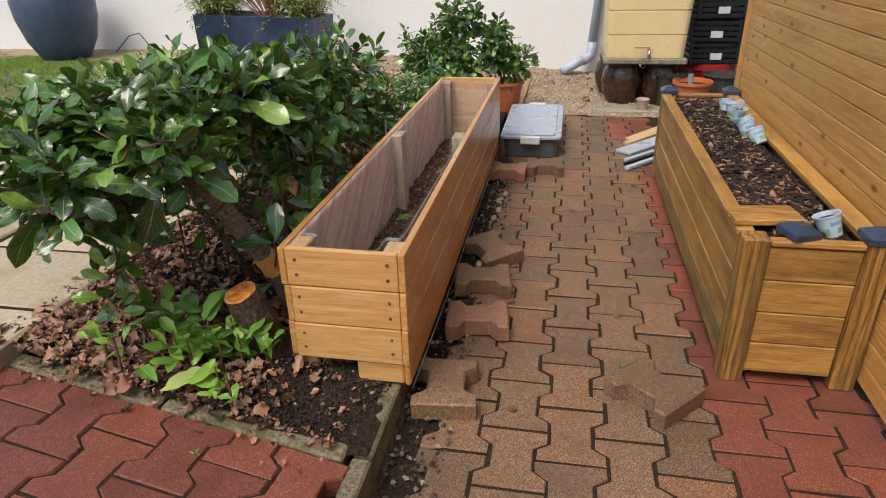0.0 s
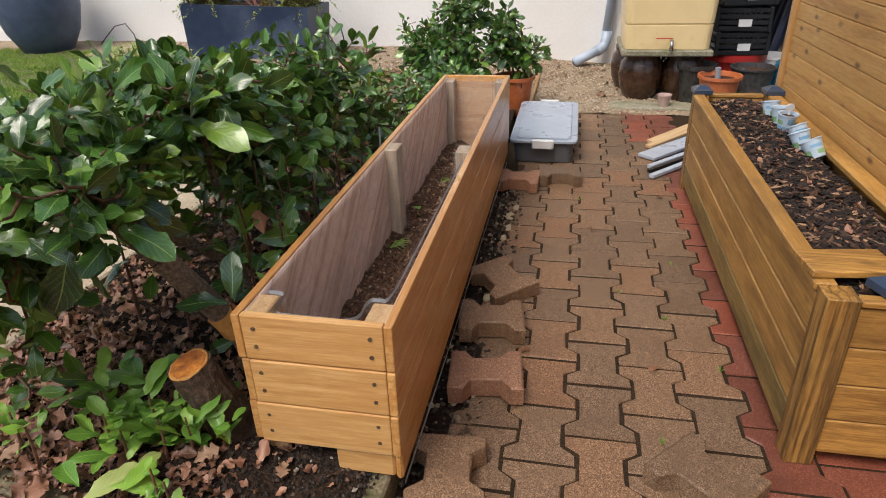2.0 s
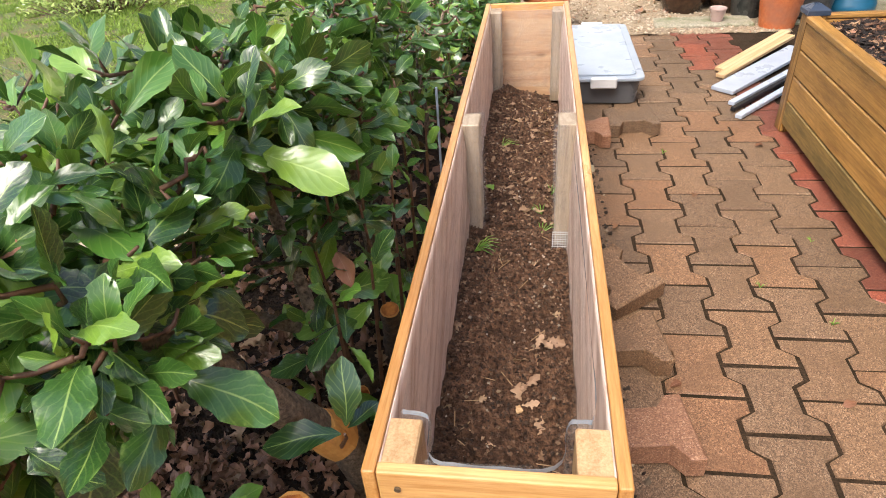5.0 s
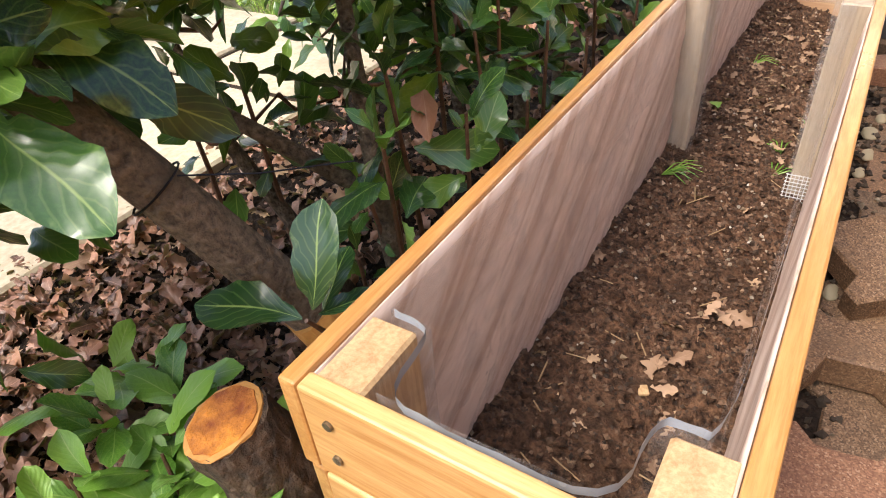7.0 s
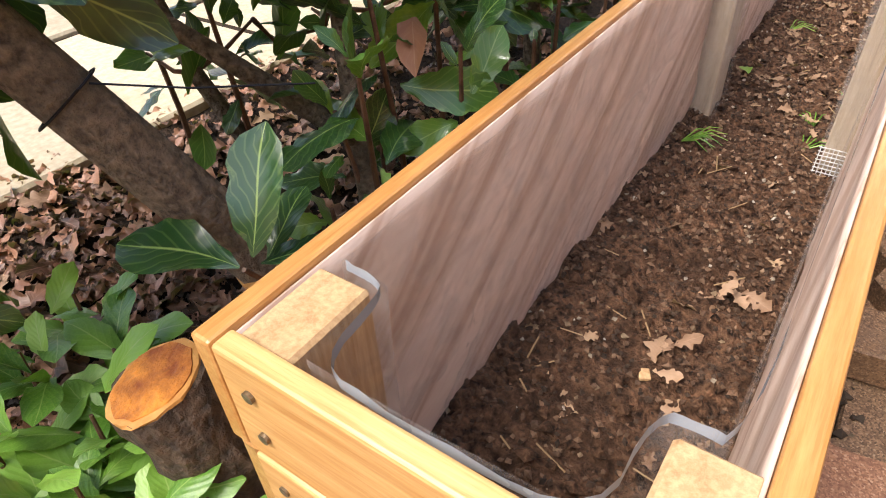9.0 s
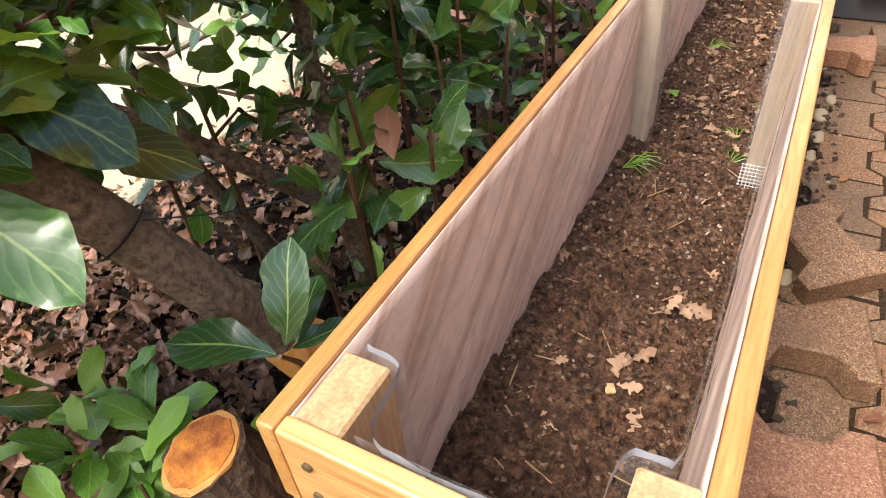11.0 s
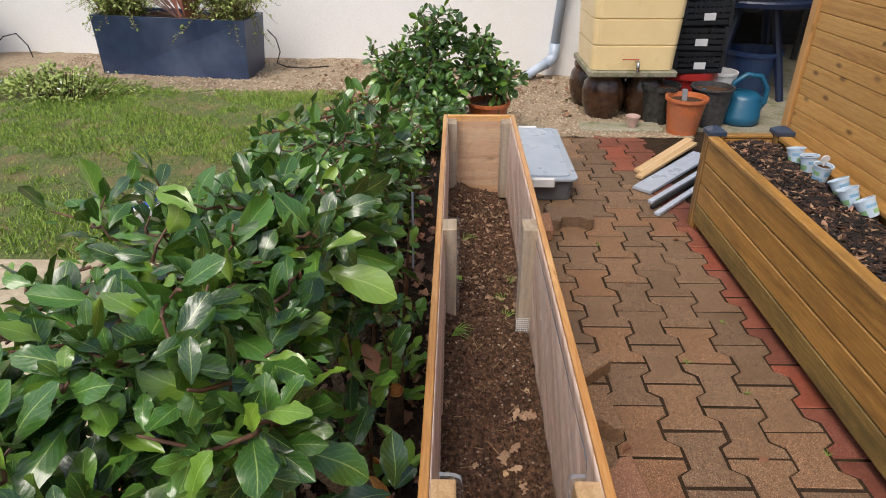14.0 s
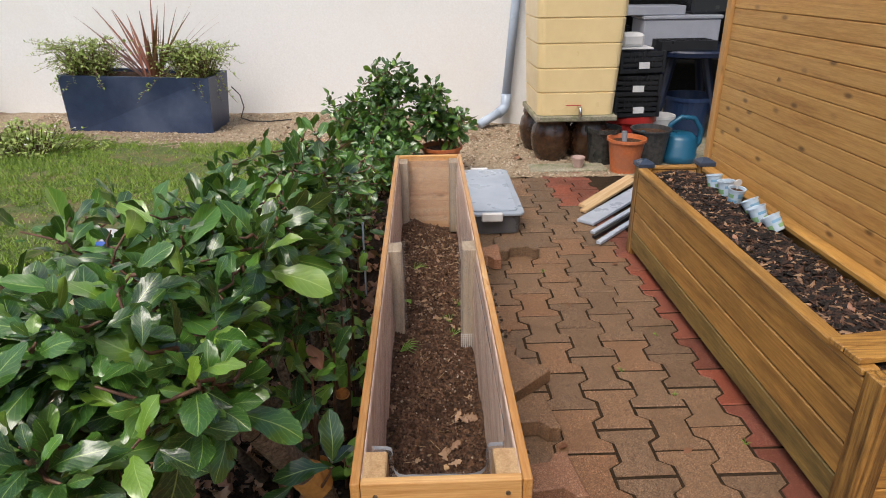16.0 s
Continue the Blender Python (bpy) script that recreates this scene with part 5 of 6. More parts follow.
def bed_height(x, y):
    if y < bed_edge(x) - 0.01 or rng.random() > 0.07 + 1.0 * min(1, max(0, (-x - 0.25) * 2.2)):
        return None
    return land(x, y) + 0.004


def under_hedge(x, y):
    """Litter lies thick in the open; thinned below the leaves to imitate the shade there."""
    return bed_height(x, y) if y < 0.26 or rng.random() < 0.3 else None


litter("leaf_litter", (-1.1, -0.1, -0.35, 1.2), 2600, 0.023, dead_leaf, "brown dead leaves strewn over the bed", under_hedge, OAK)
litter("leaf_litter", (-1.1, -0.1, -0.35, 1.2), 850, 0.042, dead_leaf, "large curled brown leaves strewn over the bed", under_hedge, OAK + LOBED, 0.4, 9)
litter("oak_leaves", (-1.0, -0.2, -0.3, 0.6), 150, 0.045, oak_leaf, "dry lobed oak leaves lying on the bed", bed_height, LOBED, 0.35, 13)
litter("leaf_litter", (-1.2, -0.12, -0.5, -0.15), 110, 0.02, dead_leaf, "brown leaves blown over the edging and terrace", lambda x, y: 0.1 + 0.107 * (-x - 0.085) if abs(y - bed_edge(x)) < abs(rng.gauss(0, 0.05)) else None, OAK)
litter("leaf_litter", (-1.1, -0.36, 1.2, 3.8), 900, 0.05, dead_leaf, "brown dead leaves strewn under the hedge", lambda x, y: land(x, y) + 0.004, OAK)
litter("leaf_litter", (-1.3, 1.1, 3.76, 5.0), 130, 0.045, dead_leaf, "a few dead leaves on the gravel", lambda x, y: land(x, y) + 0.006, OAK)

# grass
N = 150000
gx, gy = np.random.uniform(-5.2, -0.55, N), np.random.uniform(1.15, 4.65, N)
V, F, U = [], [], []
for x, y in zip(gx, gy):
    if y > lawn_edge(x) + 0.05 or (x > -0.98 and y < 3.05) or y < 1.245 + 0.02 * math.sin(9 * x):
        continue
    d = noise.noise((x * 1.7, y * 1.7, 4)) + 0.5 * noise.noise((x * 6, y * 6, 1))
    if d < -0.08 and random.random() < 0.85:
        continue
    a, h, z = random.uniform(0, 6.28), random.uniform(0.008, 0.026) * (1.1 + 0.5 * d), land(x, y)
    c, s = math.cos(a), math.sin(a)
    lx, ly = random.uniform(-0.022, 0.022), random.uniform(-0.022, 0.022)
    b = len(V)
    V += [(x - 0.003 * c, y - 0.003 * s, z), (x + 0.003 * c, y + 0.003 * s, z), (x + lx, y + ly, z + h)]
    F.append((b, b + 1, b + 2))
    U += [(0.2, 0), (0.8, 0), (0.6, 1)]
tagged(new("grass", raw("grass", V, F, grass_mat, U)), "short patchy green grass", "grass", kind="stuff")

# ---- small things on the planters ----
screw_mat = surface("screw_head", (0.14, 0.1, 0.06), (0.3, 0.24, 0.16), 200, 8, 0.4, 0.3, metal=0.6)
for z0, z1 in ROWS:
    for x in (-W + 0.045, -0.045):
        for z in (z0 + 0.032, z1 - 0.03):
            part("screw", tube([(x, 0.001, z), (x, -0.0028, z), (x, -0.0029, z)], [0.0046, 0.0046, 0.002], 12), screw_mat, planter)

# clear plastic film stapled inside the planter
film, nt, p = nodes("clear_plastic_film")
v = coords(nt)
wr = noise_tex(nt, v, 18, 5, 0.6, 1.5)
p.inputs["Base Color"].default_value, p.inputs["Roughness"].default_value = (0.68, 0.66, 0.65, 1), 0.25
bump(nt, p, wr, 0.5, 0.01)
tp = nt.nodes.new("ShaderNodeBsdfTransparent")
mx = nt.nodes.new("ShaderNodeMixShader")
nt.links.new(ramp(nt, wr, [(0.38, (0.05, 0.05, 0.05)), (0.65, (0.22, 0.22, 0.22))]), mx.inputs[0])
nt.links.new(tp.outputs[0], mx.inputs[1])
nt.links.new(p.outputs[0], mx.inputs[2])
nt.links.new(mx.outputs[0], nt.nodes["Material Output"].inputs["Surface"])


def film_wall(points, seed, top):
    """A hanging film along a run of (x, y) points, with its wrinkles."""
    v_, f_ = [], []
    run = []
    for (a, b) in zip(points, points[1:]):
        n = max(2, int((Vector(b) - Vector(a)).length / 0.03))
        run += [Vector(a).lerp(Vector(b), i / n) for i in range(n)]
    run.append(Vector(points[-1]))
    rows = 9
    for i, q in enumerate(run):
        t = (run[min(i + 1, len(run) - 1)] - run[max(i - 1, 0)]).normalized()
        nrm = Vector((-t.y, t.x))
        for k in range(rows + 1):
            s = k / rows
            h = top + 0.006 * noise.noise((i * 0.5, seed, 0)) - s * (top - 0.14)
            o = 0.004 * noise.noise((i * 0.35, s * 2 + seed, seed)) + 0.004 * s
            v_.append((q.x + nrm.x * o, q.y + nrm.y * o, h))
    for i in range(len(run) - 1):
        for k in range(rows):
            a = i * (rows + 1) + k
            f_.append((a, a + 1, a + rows + 2, a + rows + 1))
    ob = part("plastic_film", raw("plastic_film", v_, f_, film, smooth=True), film, planter, "clear wrinkled plastic film lining")
    ob.visible_shadow = False


xi, xo = -W + 0.0325, -0.0325
film_wall([(xi + 0.036, 0.024), (xi + 0.042, 0.1), (xi, 0.104), (xi, MID - 0.01), (xi + 0.042, MID - 0.004), (xi + 0.042, MID + 0.081), (xi, MID + 0.09), (xi, L - 0.11), (xi + 0.044, L - 0.104), (xi + 0.046, L - 0.03), (xo - 0.046, L - 0.03), (xo - 0.044, L - 0.104), (xo, L - 0.11), (xo, MID + 0.09)], 2.0, 0.482)
film_wall([(xo, MID + 0.09), (xo - 0.042, MID + 0.081), (xo - 0.042, MID - 0.004), (xo - 0.006, MID - 0.012), (xo - 0.006, 0.104), (xo - 0.044, 0.1), (xo - 0.044, 0.026), (xi + 0.044, 0.024)], 3.0, 0.484)
# turned-up edge of the film round the posts
edge_film = plain("milky_film_edge", (0.36, 0.39, 0.44), 0.25)


def ribbon(points, low, high, seed):
    """A soft upright strip of film through the points, rounded at its corners."""
    pts = [Vector(p) for p in points]
    for _ in range(2):
        pts = [pts[0]] + [q for a, b in zip(pts, pts[1:]) for q in (a.lerp(b, 0.25), a.lerp(b, 0.75))] + [pts[-1]]
    v_, f_ = [], []
    for i, q in enumerate(pts):
        w = 0.003 * noise.noise((i * 0.4, seed, 1))
        v_ += [(q.x, q.y, q.z - low), (q.x + w, q.y + w, q.z + high * (0.6 + 0.5 * noise.noise((i * 0.3, seed, 5))))]
    for i in range(len(pts) - 1):
        f_.append((2 * i, 2 * i + 2, 2 * i + 3, 2 * i + 1))
    return raw("film_edge", v_, f_, edge_film, smooth=True)


part("film_edge", ribbon([(xo, 1.0, 0.474), (xo, 0.3, 0.478), (xo - 0.002, 0.104, 0.48), (xo - 0.024, 0.104, 0.483), (xo - 0.045, 0.1, 0.483), (xo - 0.046, 0.03, 0.476), (xo - 0.12, 0.023, 0.48), (xi + 0.1, 0.023, 0.482), (xi + 0.045, 0.028, 0.478), (xi + 0.043, 0.094, 0.482), (xi + 0.03, 0.102, 0.483), (xi + 0.002, 0.104, 0.482)], 0.008, 0.002, 1), edge_film, planter)
part("film_edge", ribbon([(0.003, 0.0, 0.088), (0.006, 0.5, 0.084), (0.004, 1.2, 0.088), (0.006, 2.1, 0.084)], 0.008, 0.006, 3), edge_film, planter)
# scrap of white mesh tape at the foot of the middle post
tape = thing("mesh_tape", "scrap of white glass-fibre mesh tape on the post", "tape", (-0.06, 1.035, 0.14))
for k in range(7):
    part("strand", cube(-0.07 + k * 0.007, -0.0685 + k * 0.007, 1.0335, 1.0355, 0.105, 0.165), white_plastic, tape)
for k in range(8):
    part("strand", cube(-0.072, -0.024, 1.0325, 1.0335, 0.107 + k * 0.008, 0.1085 + k * 0.008), white_plastic, tape)

# crumbs, twigs and dead leaves on the planter's soil
def lumps(name, n, place, size, mat, label, flat=1.0, long_=1.0):
    V, F = [], []
    octa = [(1, 0, 0), (-1, 0, 0), (0, 1, 0), (0, -1, 0), (0, 0, 1), (0, 0, -1)]
    tri = [(0, 2, 4), (2, 1, 4), (1, 3, 4), (3, 0, 4), (2, 0, 5), (1, 2, 5), (3, 1, 5), (0, 3, 5)]
    k = 0
    while k < n:
        q = place()
        if q is None:
            continue
        k += 1
        s, a = size * random.uniform(0.4, 1.5), random.uniform(0, 6.28)
        R = Euler((random.uniform(-0.5, 0.5), random.uniform(-0.5, 0.5), a)).to_matrix()
        b = len(V)
        for c in octa:
            w = R @ Vector((c[0] * long_ * random.uniform(0.6, 1.3), c[1] * random.uniform(0.5, 1.0), c[2] * flat * random.uniform(0.6, 1.0)))
            V.append((q[0] + s * w.x, q[1] + s * w.y, q[2] + s * w.z))
        F += [tuple(i + b for i in t) for t in tri]
    return tagged(new(name, raw(name, V, F, mat)), label, kind="stuff")


def island(name, stops, rough=0.8, relief=0.4):
    m, nt, p = nodes(name)
    g = nt.nodes.new("ShaderNodeNewGeometry")
    col = ramp(nt, g.outputs["Random Per Island"], stops)
    n_ = noise_tex(nt, coords(nt, shuffle=False), 160, 4)
    col = mixc(nt, 1.0, col, ramp(nt, n_, [(0.3, (0.65, 0.65, 0.65)), (0.7, (1.1, 1.1, 1.1))]), "MULTIPLY")
    nt.links.new(col, p.inputs["Base Color"])
    p.inputs["Roughness"].default_value = rough
    bump(nt, p, n_, relief, 0.004)
    return m


crumb_mat = island("soil_crumb", [(0, (0.03, 0.017, 0.01)), (0.6, (0.12, 0.067, 0.04)), (0.92, (0.22, 0.13, 0.078)), (0.97, (0.25, 0.18, 0.11)), (1, (0.5, 0.45, 0.38))], 0.95)
bark_mat = island("bark_mulch", [(0, (0.006, 0.004, 0.003)), (0.55, (0.016, 0.009, 0.006)), (0.86, (0.1, 0.046, 0.026)), (1, (0.42, 0.26, 0.15))], 0.85)
stone_mat = island("gravel_stone", [(0, (0.22, 0.15, 0.09)), (0.4, (0.46, 0.35, 0.23)), (0.8, (0.62, 0.53, 0.41)), (1, (0.4, 0.22, 0.13))], 0.75)


def in_planter():
    x, y = random.uniform(-W + 0.028, -0.028), random.uniform(0.03, L - 0.03)
    return x, y, soil_height(x, y) + 0.001


lumps("soil_crumbs", 5200, in_planter, 0.0045, crumb_mat, "crumbs of dark soil and grit in the planter")
lumps("soil_crumbs", 1700, lambda: (lambda q: q if q[1] > 0.7 + random.gauss(0, 0.12) else None)(in_planter()), 0.005, island("pale_soil_crumb", [(0, (0.06, 0.033, 0.02)), (0.6, (0.2, 0.115, 0.07)), (0.93, (0.34, 0.22, 0.14)), (1, (0.55, 0.45, 0.35))], 0.95), "paler crumbs at the far end of the planter")
lumps("soil_clods", 520, in_planter, 0.011, soil_mat, "dark clods of soil in the planter", 0.7)


def on_bed():
    x, y = random.uniform(-0.75, -0.06), random.uniform(-0.3, 0.45)
    return (x, y, land(x, y) + 0.003) if y > bed_edge(x) + 0.01 else None


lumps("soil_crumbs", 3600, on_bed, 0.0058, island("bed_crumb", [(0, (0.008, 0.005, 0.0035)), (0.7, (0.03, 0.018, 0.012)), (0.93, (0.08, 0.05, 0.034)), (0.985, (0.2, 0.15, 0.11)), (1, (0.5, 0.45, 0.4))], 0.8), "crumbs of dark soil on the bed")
litter("leaf_litter", (-W + 0.04, -0.04, 0.1, 2.05), 190, 0.026, oak_leaf, "small dead leaves on the planter's soil", lambda x, y: soil_height(x, y) if rng.random() < 0.1 + 0.8 * (y > 1.15) else None, LOBED, 0.3, 13)
litter("oak_leaves", (-0.15, -0.07, 0.4, 0.66), 13, 0.04, oak_leaf, "dry lobed oak leaves on the planter's soil", lambda x, y: soil_height(x, y) + 0.002, LOBED, 0.2, 13)
tw = bmesh.new()
for _ in range(36):
    x, y = random.uniform(-W + 0.05, -0.06), random.uniform(0.08, 2.0)
    a, l_ = random.uniform(0, 6.28), random.uniform(0.015, 0.05)
    z = soil_height(x, y) + 0.004
    tube([(x, y, z), (x + l_ * math.cos(a), y + l_ * math.sin(a), z + random.uniform(-0.004, 0.006))], 0.0012, 4, tw)
tagged(new("straw", mesh("straw", tw, plain("dry_straw", (0.34, 0.22, 0.11), 0.7))), "broken twigs and straw on the soil", kind="stuff")
for x, y, a in ((-0.28, 0.93, 15), (-0.27, 0.96, 5), (-0.1, 1.12, 60), (-0.1, 1.22, 120), (-0.07, 1.35, 80), (-0.24, 1.62, 40)):
    g = thing("grass_sprig", "thin green grass sprig lying on the soil", "grass", (x, y, 0.17))
    for k in range(5):
        b = radians(a + 22 * (k - 2))
        z = soil_height(x, y)
        part("blade", tube([(x, y, z), (x + 0.03 * math.cos(b), y + 0.03 * math.sin(b), z + 0.016), (x + 0.06 * math.cos(b), y + 0.06 * math.sin(b), z + 0.008)], [0.0013, 0.0013, 0.0004], 4), weed_leaf, g)
lf = thing("fallen_leaf", "small yellow-green leaf on the planter soil", "leaf", (-0.255, 1.27, 0.2))
ob = part("leaf", weed_leaves[1], weed_leaf, lf)
ob.matrix_basis = leaf_pose((-0.25, 1.25, soil_height(-0.25, 1.25) + 0.012), (-0.4, 1, 0.1), (0, -0.3, 1), 0.05)
offcut = thing("wood_offcut", "small square of pale wood on the soil", "offcut", (-0.147, 0.411, 0.165))
part("body", cube(-0.007, 0.007, -0.008, 0.008, 0, 0.006, 0.001, m=pose(-0.147, 0.411, soil_height(-0.147, 0.411) + 0.002, 5, 0, 30)), pine_z, offcut)

# ---- mulch and pots in the older planter ----
def mulch_h(x, y):
    return 0.395 + 0.014 * noise.noise((x * 9, y * 9, 5)) + 0.03 * (1 - min(1, abs(x - 1.02) / 0.16) ** 2)


v, f = [], []
for j in range(91):
    for i in range(15):
        x, y = RX0 + 0.027 + i * (RX1 - RX0 - 0.06) / 14, RY0 + 0.037 + j * (RY1 - RY0 - 0.075) / 90
        v.append((x, y, mulch_h(x, y)))
for j in range(90):
    for i in range(14):
        a = j * 15 + i
        f.append((a, a + 1, a + 16, a + 15))
tagged(new("planter_soil", raw("planter_soil", v, f, soil_mat, smooth=True)), "dark soil under mulch in the older planter", "soil", kind="stuff")


def on_mulch():
    x, y = random.uniform(RX0 + 0.035, RX1 - 0.07), random.uniform(RY0 + 0.05, RY1 - 0.05)
    return x, y, mulch_h(x, y) + random.uniform(0.001, 0.014)


lumps("bark_mulch", 7500, on_mulch, 0.0085, bark_mat, "dark shredded bark mulch with dead leaves", 0.7, 2.0)
litter("leaf_litter", (RX0 + 0.05, RX1 - 0.08, RY0 + 0.08, RY1 - 0.08), 60, 0.024, dead_leaf, "dead leaves over the bark mulch", lambda x, y: mulch_h(x, y) + 0.006, OAK)

cup_white = plain("yoghurt_pot_white", (0.5, 0.62, 0.74), 0.35)
print_blue = plain("printed_blue", (0.22, 0.42, 0.62), 0.35)
print_green = plain("printed_green", (0.25, 0.45, 0.22), 0.35)


def yoghurt_pot(x, y, z, tip, way, green):
    c = thing("yoghurt_pot", "used white and blue plastic yoghurt pot of soil", "pot", (0, 0, 0), "yoghurt pots on the mulch")
    part("cup", lathe([(0.024, 0), (0.026, 0.002), (0.033, 0.06), (0.036, 0.061), (0.036, 0.065), (0.031, 0.064), (0.029, 0.05), (0.001, 0.049)], 24), cup_white, c)
    rr = lambda h: 0.0256 + 0.0074 * h / 0.06 + 0.0006
    for k, (h0, h1, a0, a1, m_) in enumerate(((0.008, 0.02, -40, 60, print_blue), (0.028, 0.044, -20, 30, print_green if green else print_blue), (0.03, 0.05, 60, 110, print_blue), (0.01, 0.03, 120, 190, print_green), (0.035, 0.046, 200, 280, print_blue), (0.012, 0.026, 230, 300, print_green))):
        bm = bmesh.new()
        rows = []
        for h in (h0, h1):
            rows.append([bm.verts.new((rr(h) * math.cos(radians(a)), rr(h) * math.sin(radians(a)), h)) for a in np.linspace(a0, a1, 8)])
        for i in range(7):
            bm.faces.new((rows[0][i], rows[0][i + 1], rows[1][i + 1], rows[1][i]))
        part("print_patch", bm, m_, c)
    part("soil", lathe([(0.028, 0.0495), (0.028, 0.053), (0.014, 0.056), (0.001, 0.055)], 16), soil_mat, c)
    c.matrix_basis = pose(x, y, z, tip, 0, way)
    return c


for x, y, tip, way, g in ((1.045, 1.72, -14, 20, True), (1.06, 1.645, -8, 40, False), (1.05, 1.545, -5, 200, True), (1.075, 1.41, -32, 40, True), (1.055, 1.32, -28, 45, False), (1.075, 1.235, -38, 40, False)):
    yoghurt_pot(x + 0.05, y + 0.035, mulch_h(x, y) + 0.004, tip, way, g)
yoghurt_pot(1.1, 0.405, mulch_h(1.1, 0.405) + 0.004, -24, 60, True)
tag = thing("plant_tag", "white plastic plant tag in a yoghurt pot", "plant tag", (1.1, 1.59, 0.47))
part("stick", cube(1.103, 1.109, 1.585, 1.5865, 0.45, 0.51), white_plastic, tag)
part("disc", tube([(1.106, 1.583, 0.515), (1.106, 1.587, 0.516)], 0.016, 18), white_plastic, tag)

cap_blue = plain("slate_blue_cap", (0.035, 0.055, 0.095), 0.35)


def post_cap(m, label):
    c = thing("post_cap", label, "post cap", (0, 0, 0), "post caps")
    bm = bmesh.new()
    rings = [[bm.verts.new((sx * k, sy * k, z)) for sx, sy in ((-1, -1), (1, -1), (1, 1), (-1, 1))] for k, z in ((0.037, 0.0), (0.039, 0.002), (0.039, 0.018), (0.036, 0.021), (0.012, 0.036))]
    for a, b in zip(rings, rings[1:]):
        for i in range(4):
            bm.faces.new((a[i], a[(i + 1) % 4], b[(i + 1) % 4], b[i]))
    bm.faces.new(rings[0][::-1])
    bm.faces.new(rings[-1])
    part("cap", bm, cap_blue, c)
    c.matrix_basis = m
    return c


for x, y in ((RX0 + 0.0325, RY1 - 0.0325), (RX1 - 0.0325, RY1 - 0.0325), (RX1 - 0.0325, RY0 + 0.0325)):
    post_cap(pose(x, y, 0.453, 0, 0, 2), "slate blue plastic cap on a planter post")
post_cap(pose(0.985, RY0 + 0.045, 0.452, 4, 3, 25), "loose slate blue post cap on the rim")
lb = thing("board_offcut", "tongue-and-groove board offcut laid across the planter", "board", (0.9, 0.4, 0.456))
for k in range(2):
    part("board", cube(0, 0.185, k * 0.056, k * 0.056 + 0.053, 0, 0.018, 0.003, m=pose(0.838, 0.362, 0.4555, 0, 0, 7)), old_x, lb)
# black bar added in the gap, in place of the shade inside it
part("groove", cube(0.002, 0.183, 0.0535, 0.0555, 0.003, 0.012, m=pose(0.838, 0.362, 0.4555, 0, 0, 7)), black_plastic, lb, "black strip standing for shade between boards")

# ---- kerbs, slabs, gravel ----
kerb_stone = surface("dirty_edging_concrete", (0.09, 0.075, 0.045), (0.3, 0.25, 0.16), 110, 12, 0.9, 0.6, 0.005, (0.075, 0.08, 0.025))
kerb = thing("edging", "mossy concrete edging of the raised bed", "edging", (-0.06, 0.5, 0.0), kind="structure")
y = -1.25
while y < 2.2:
    part("edging_stone", cube(-0.082, -0.034, y, y + 0.49, -0.1, 0.084, 0.006), kerb_stone, kerb)
    y += 0.494
ang = -math.atan(0.095)
slope = math.atan(0.107)
T = pose(-0.085, -0.268, 0.094) @ Matrix.Rotation(math.pi + ang, 4, "Z") @ Matrix.Rotation(-slope, 4, "Y")
for k in range(3):
    part("edging_stone", cube(0.01 + k * 0.5, 0.5 + k * 0.5, -0.03, 0.025, -0.1, 0.0, 0.006, m=T), kerb_stone, kerb)
patio = thing("patio", "cream stone slab patio beside the bed", "patio", (-2, 0.5, 0.28), kind="structure")
rows_y = [-0.3, -0.02, 0.34, 0.78, 1.24]
k = 0
for r, (y0, y1) in enumerate(zip(rows_y, rows_y[1:])):
    x = -1.035
    while x > -5.5:
        w = (0.62, 0.46, 0.55, 0.38, 0.7)[k % 5]
        k += 1
        z = land(x - w / 2, 0.5)
        part("slab", cube(x - w + 0.006, x - 0.006, y0 + 0.006, y1 - 0.006, z - 0.06, z + 0.012, 0.006), slab_stone, patio)
        x -= w
part("joint_bed", cube(-5.6, -1.05, -0.3, 1.23, 0.15, 0.246), joint_sand, patio)


def on_gravel():
    x, y = random.uniform(-3.6, 1.24), random.uniform(3.36, 5.04)
    if x < 0.02 and y < lawn_edge(x) - 0.05 + random.uniform(-0.1, 0.1):
        return None
    if x < -1.2 and random.random() < 0.3:
        return None
    return x, y, land(x, y) + 0.003


lumps("gravel_stones", 9500, on_gravel, 0.0095, stone_mat, "pale angular gravel stones", 0.7)
here = so_far()
cable = thing("cable", "thin dark cable lying behind the blue trough", "cable", (-1.7, 4.45, 0.22))
part("run", tube([(-1.755, 4.42, 0.47), (-1.70, 4.44, 0.4), (-1.68, 4.44, 0.3), (-1.71, 4.42, 0.205 + 0.012), (-1.6, 4.3, 0.205 + 0.01), (-1.45, 4.27, 0.205 + 0.01), (-1.28, 4.33, 0.205 + 0.01)], 0.005, 6), black_plastic, cable, smooth=True)
part("loop", tube([(-4.05, 4.45, 0.24 + 0.01), (-3.9, 4.5, 0.4), (-3.8, 4.52, 0.42), (-3.72, 4.5, 0.33), (-3.68, 4.46, 0.24 + 0.008)], 0.005, 6), black_plastic, cable, smooth=True)
lay_beyond(here)
edge = thing("edging_board", "weathered timber edging beside the gravel", "edging", (0.04, 3.1, 0))
part("board", cube(0.03, 0.05, 3.1, 4.5, -0.05, 0.075, 0.003), old_y, edge)

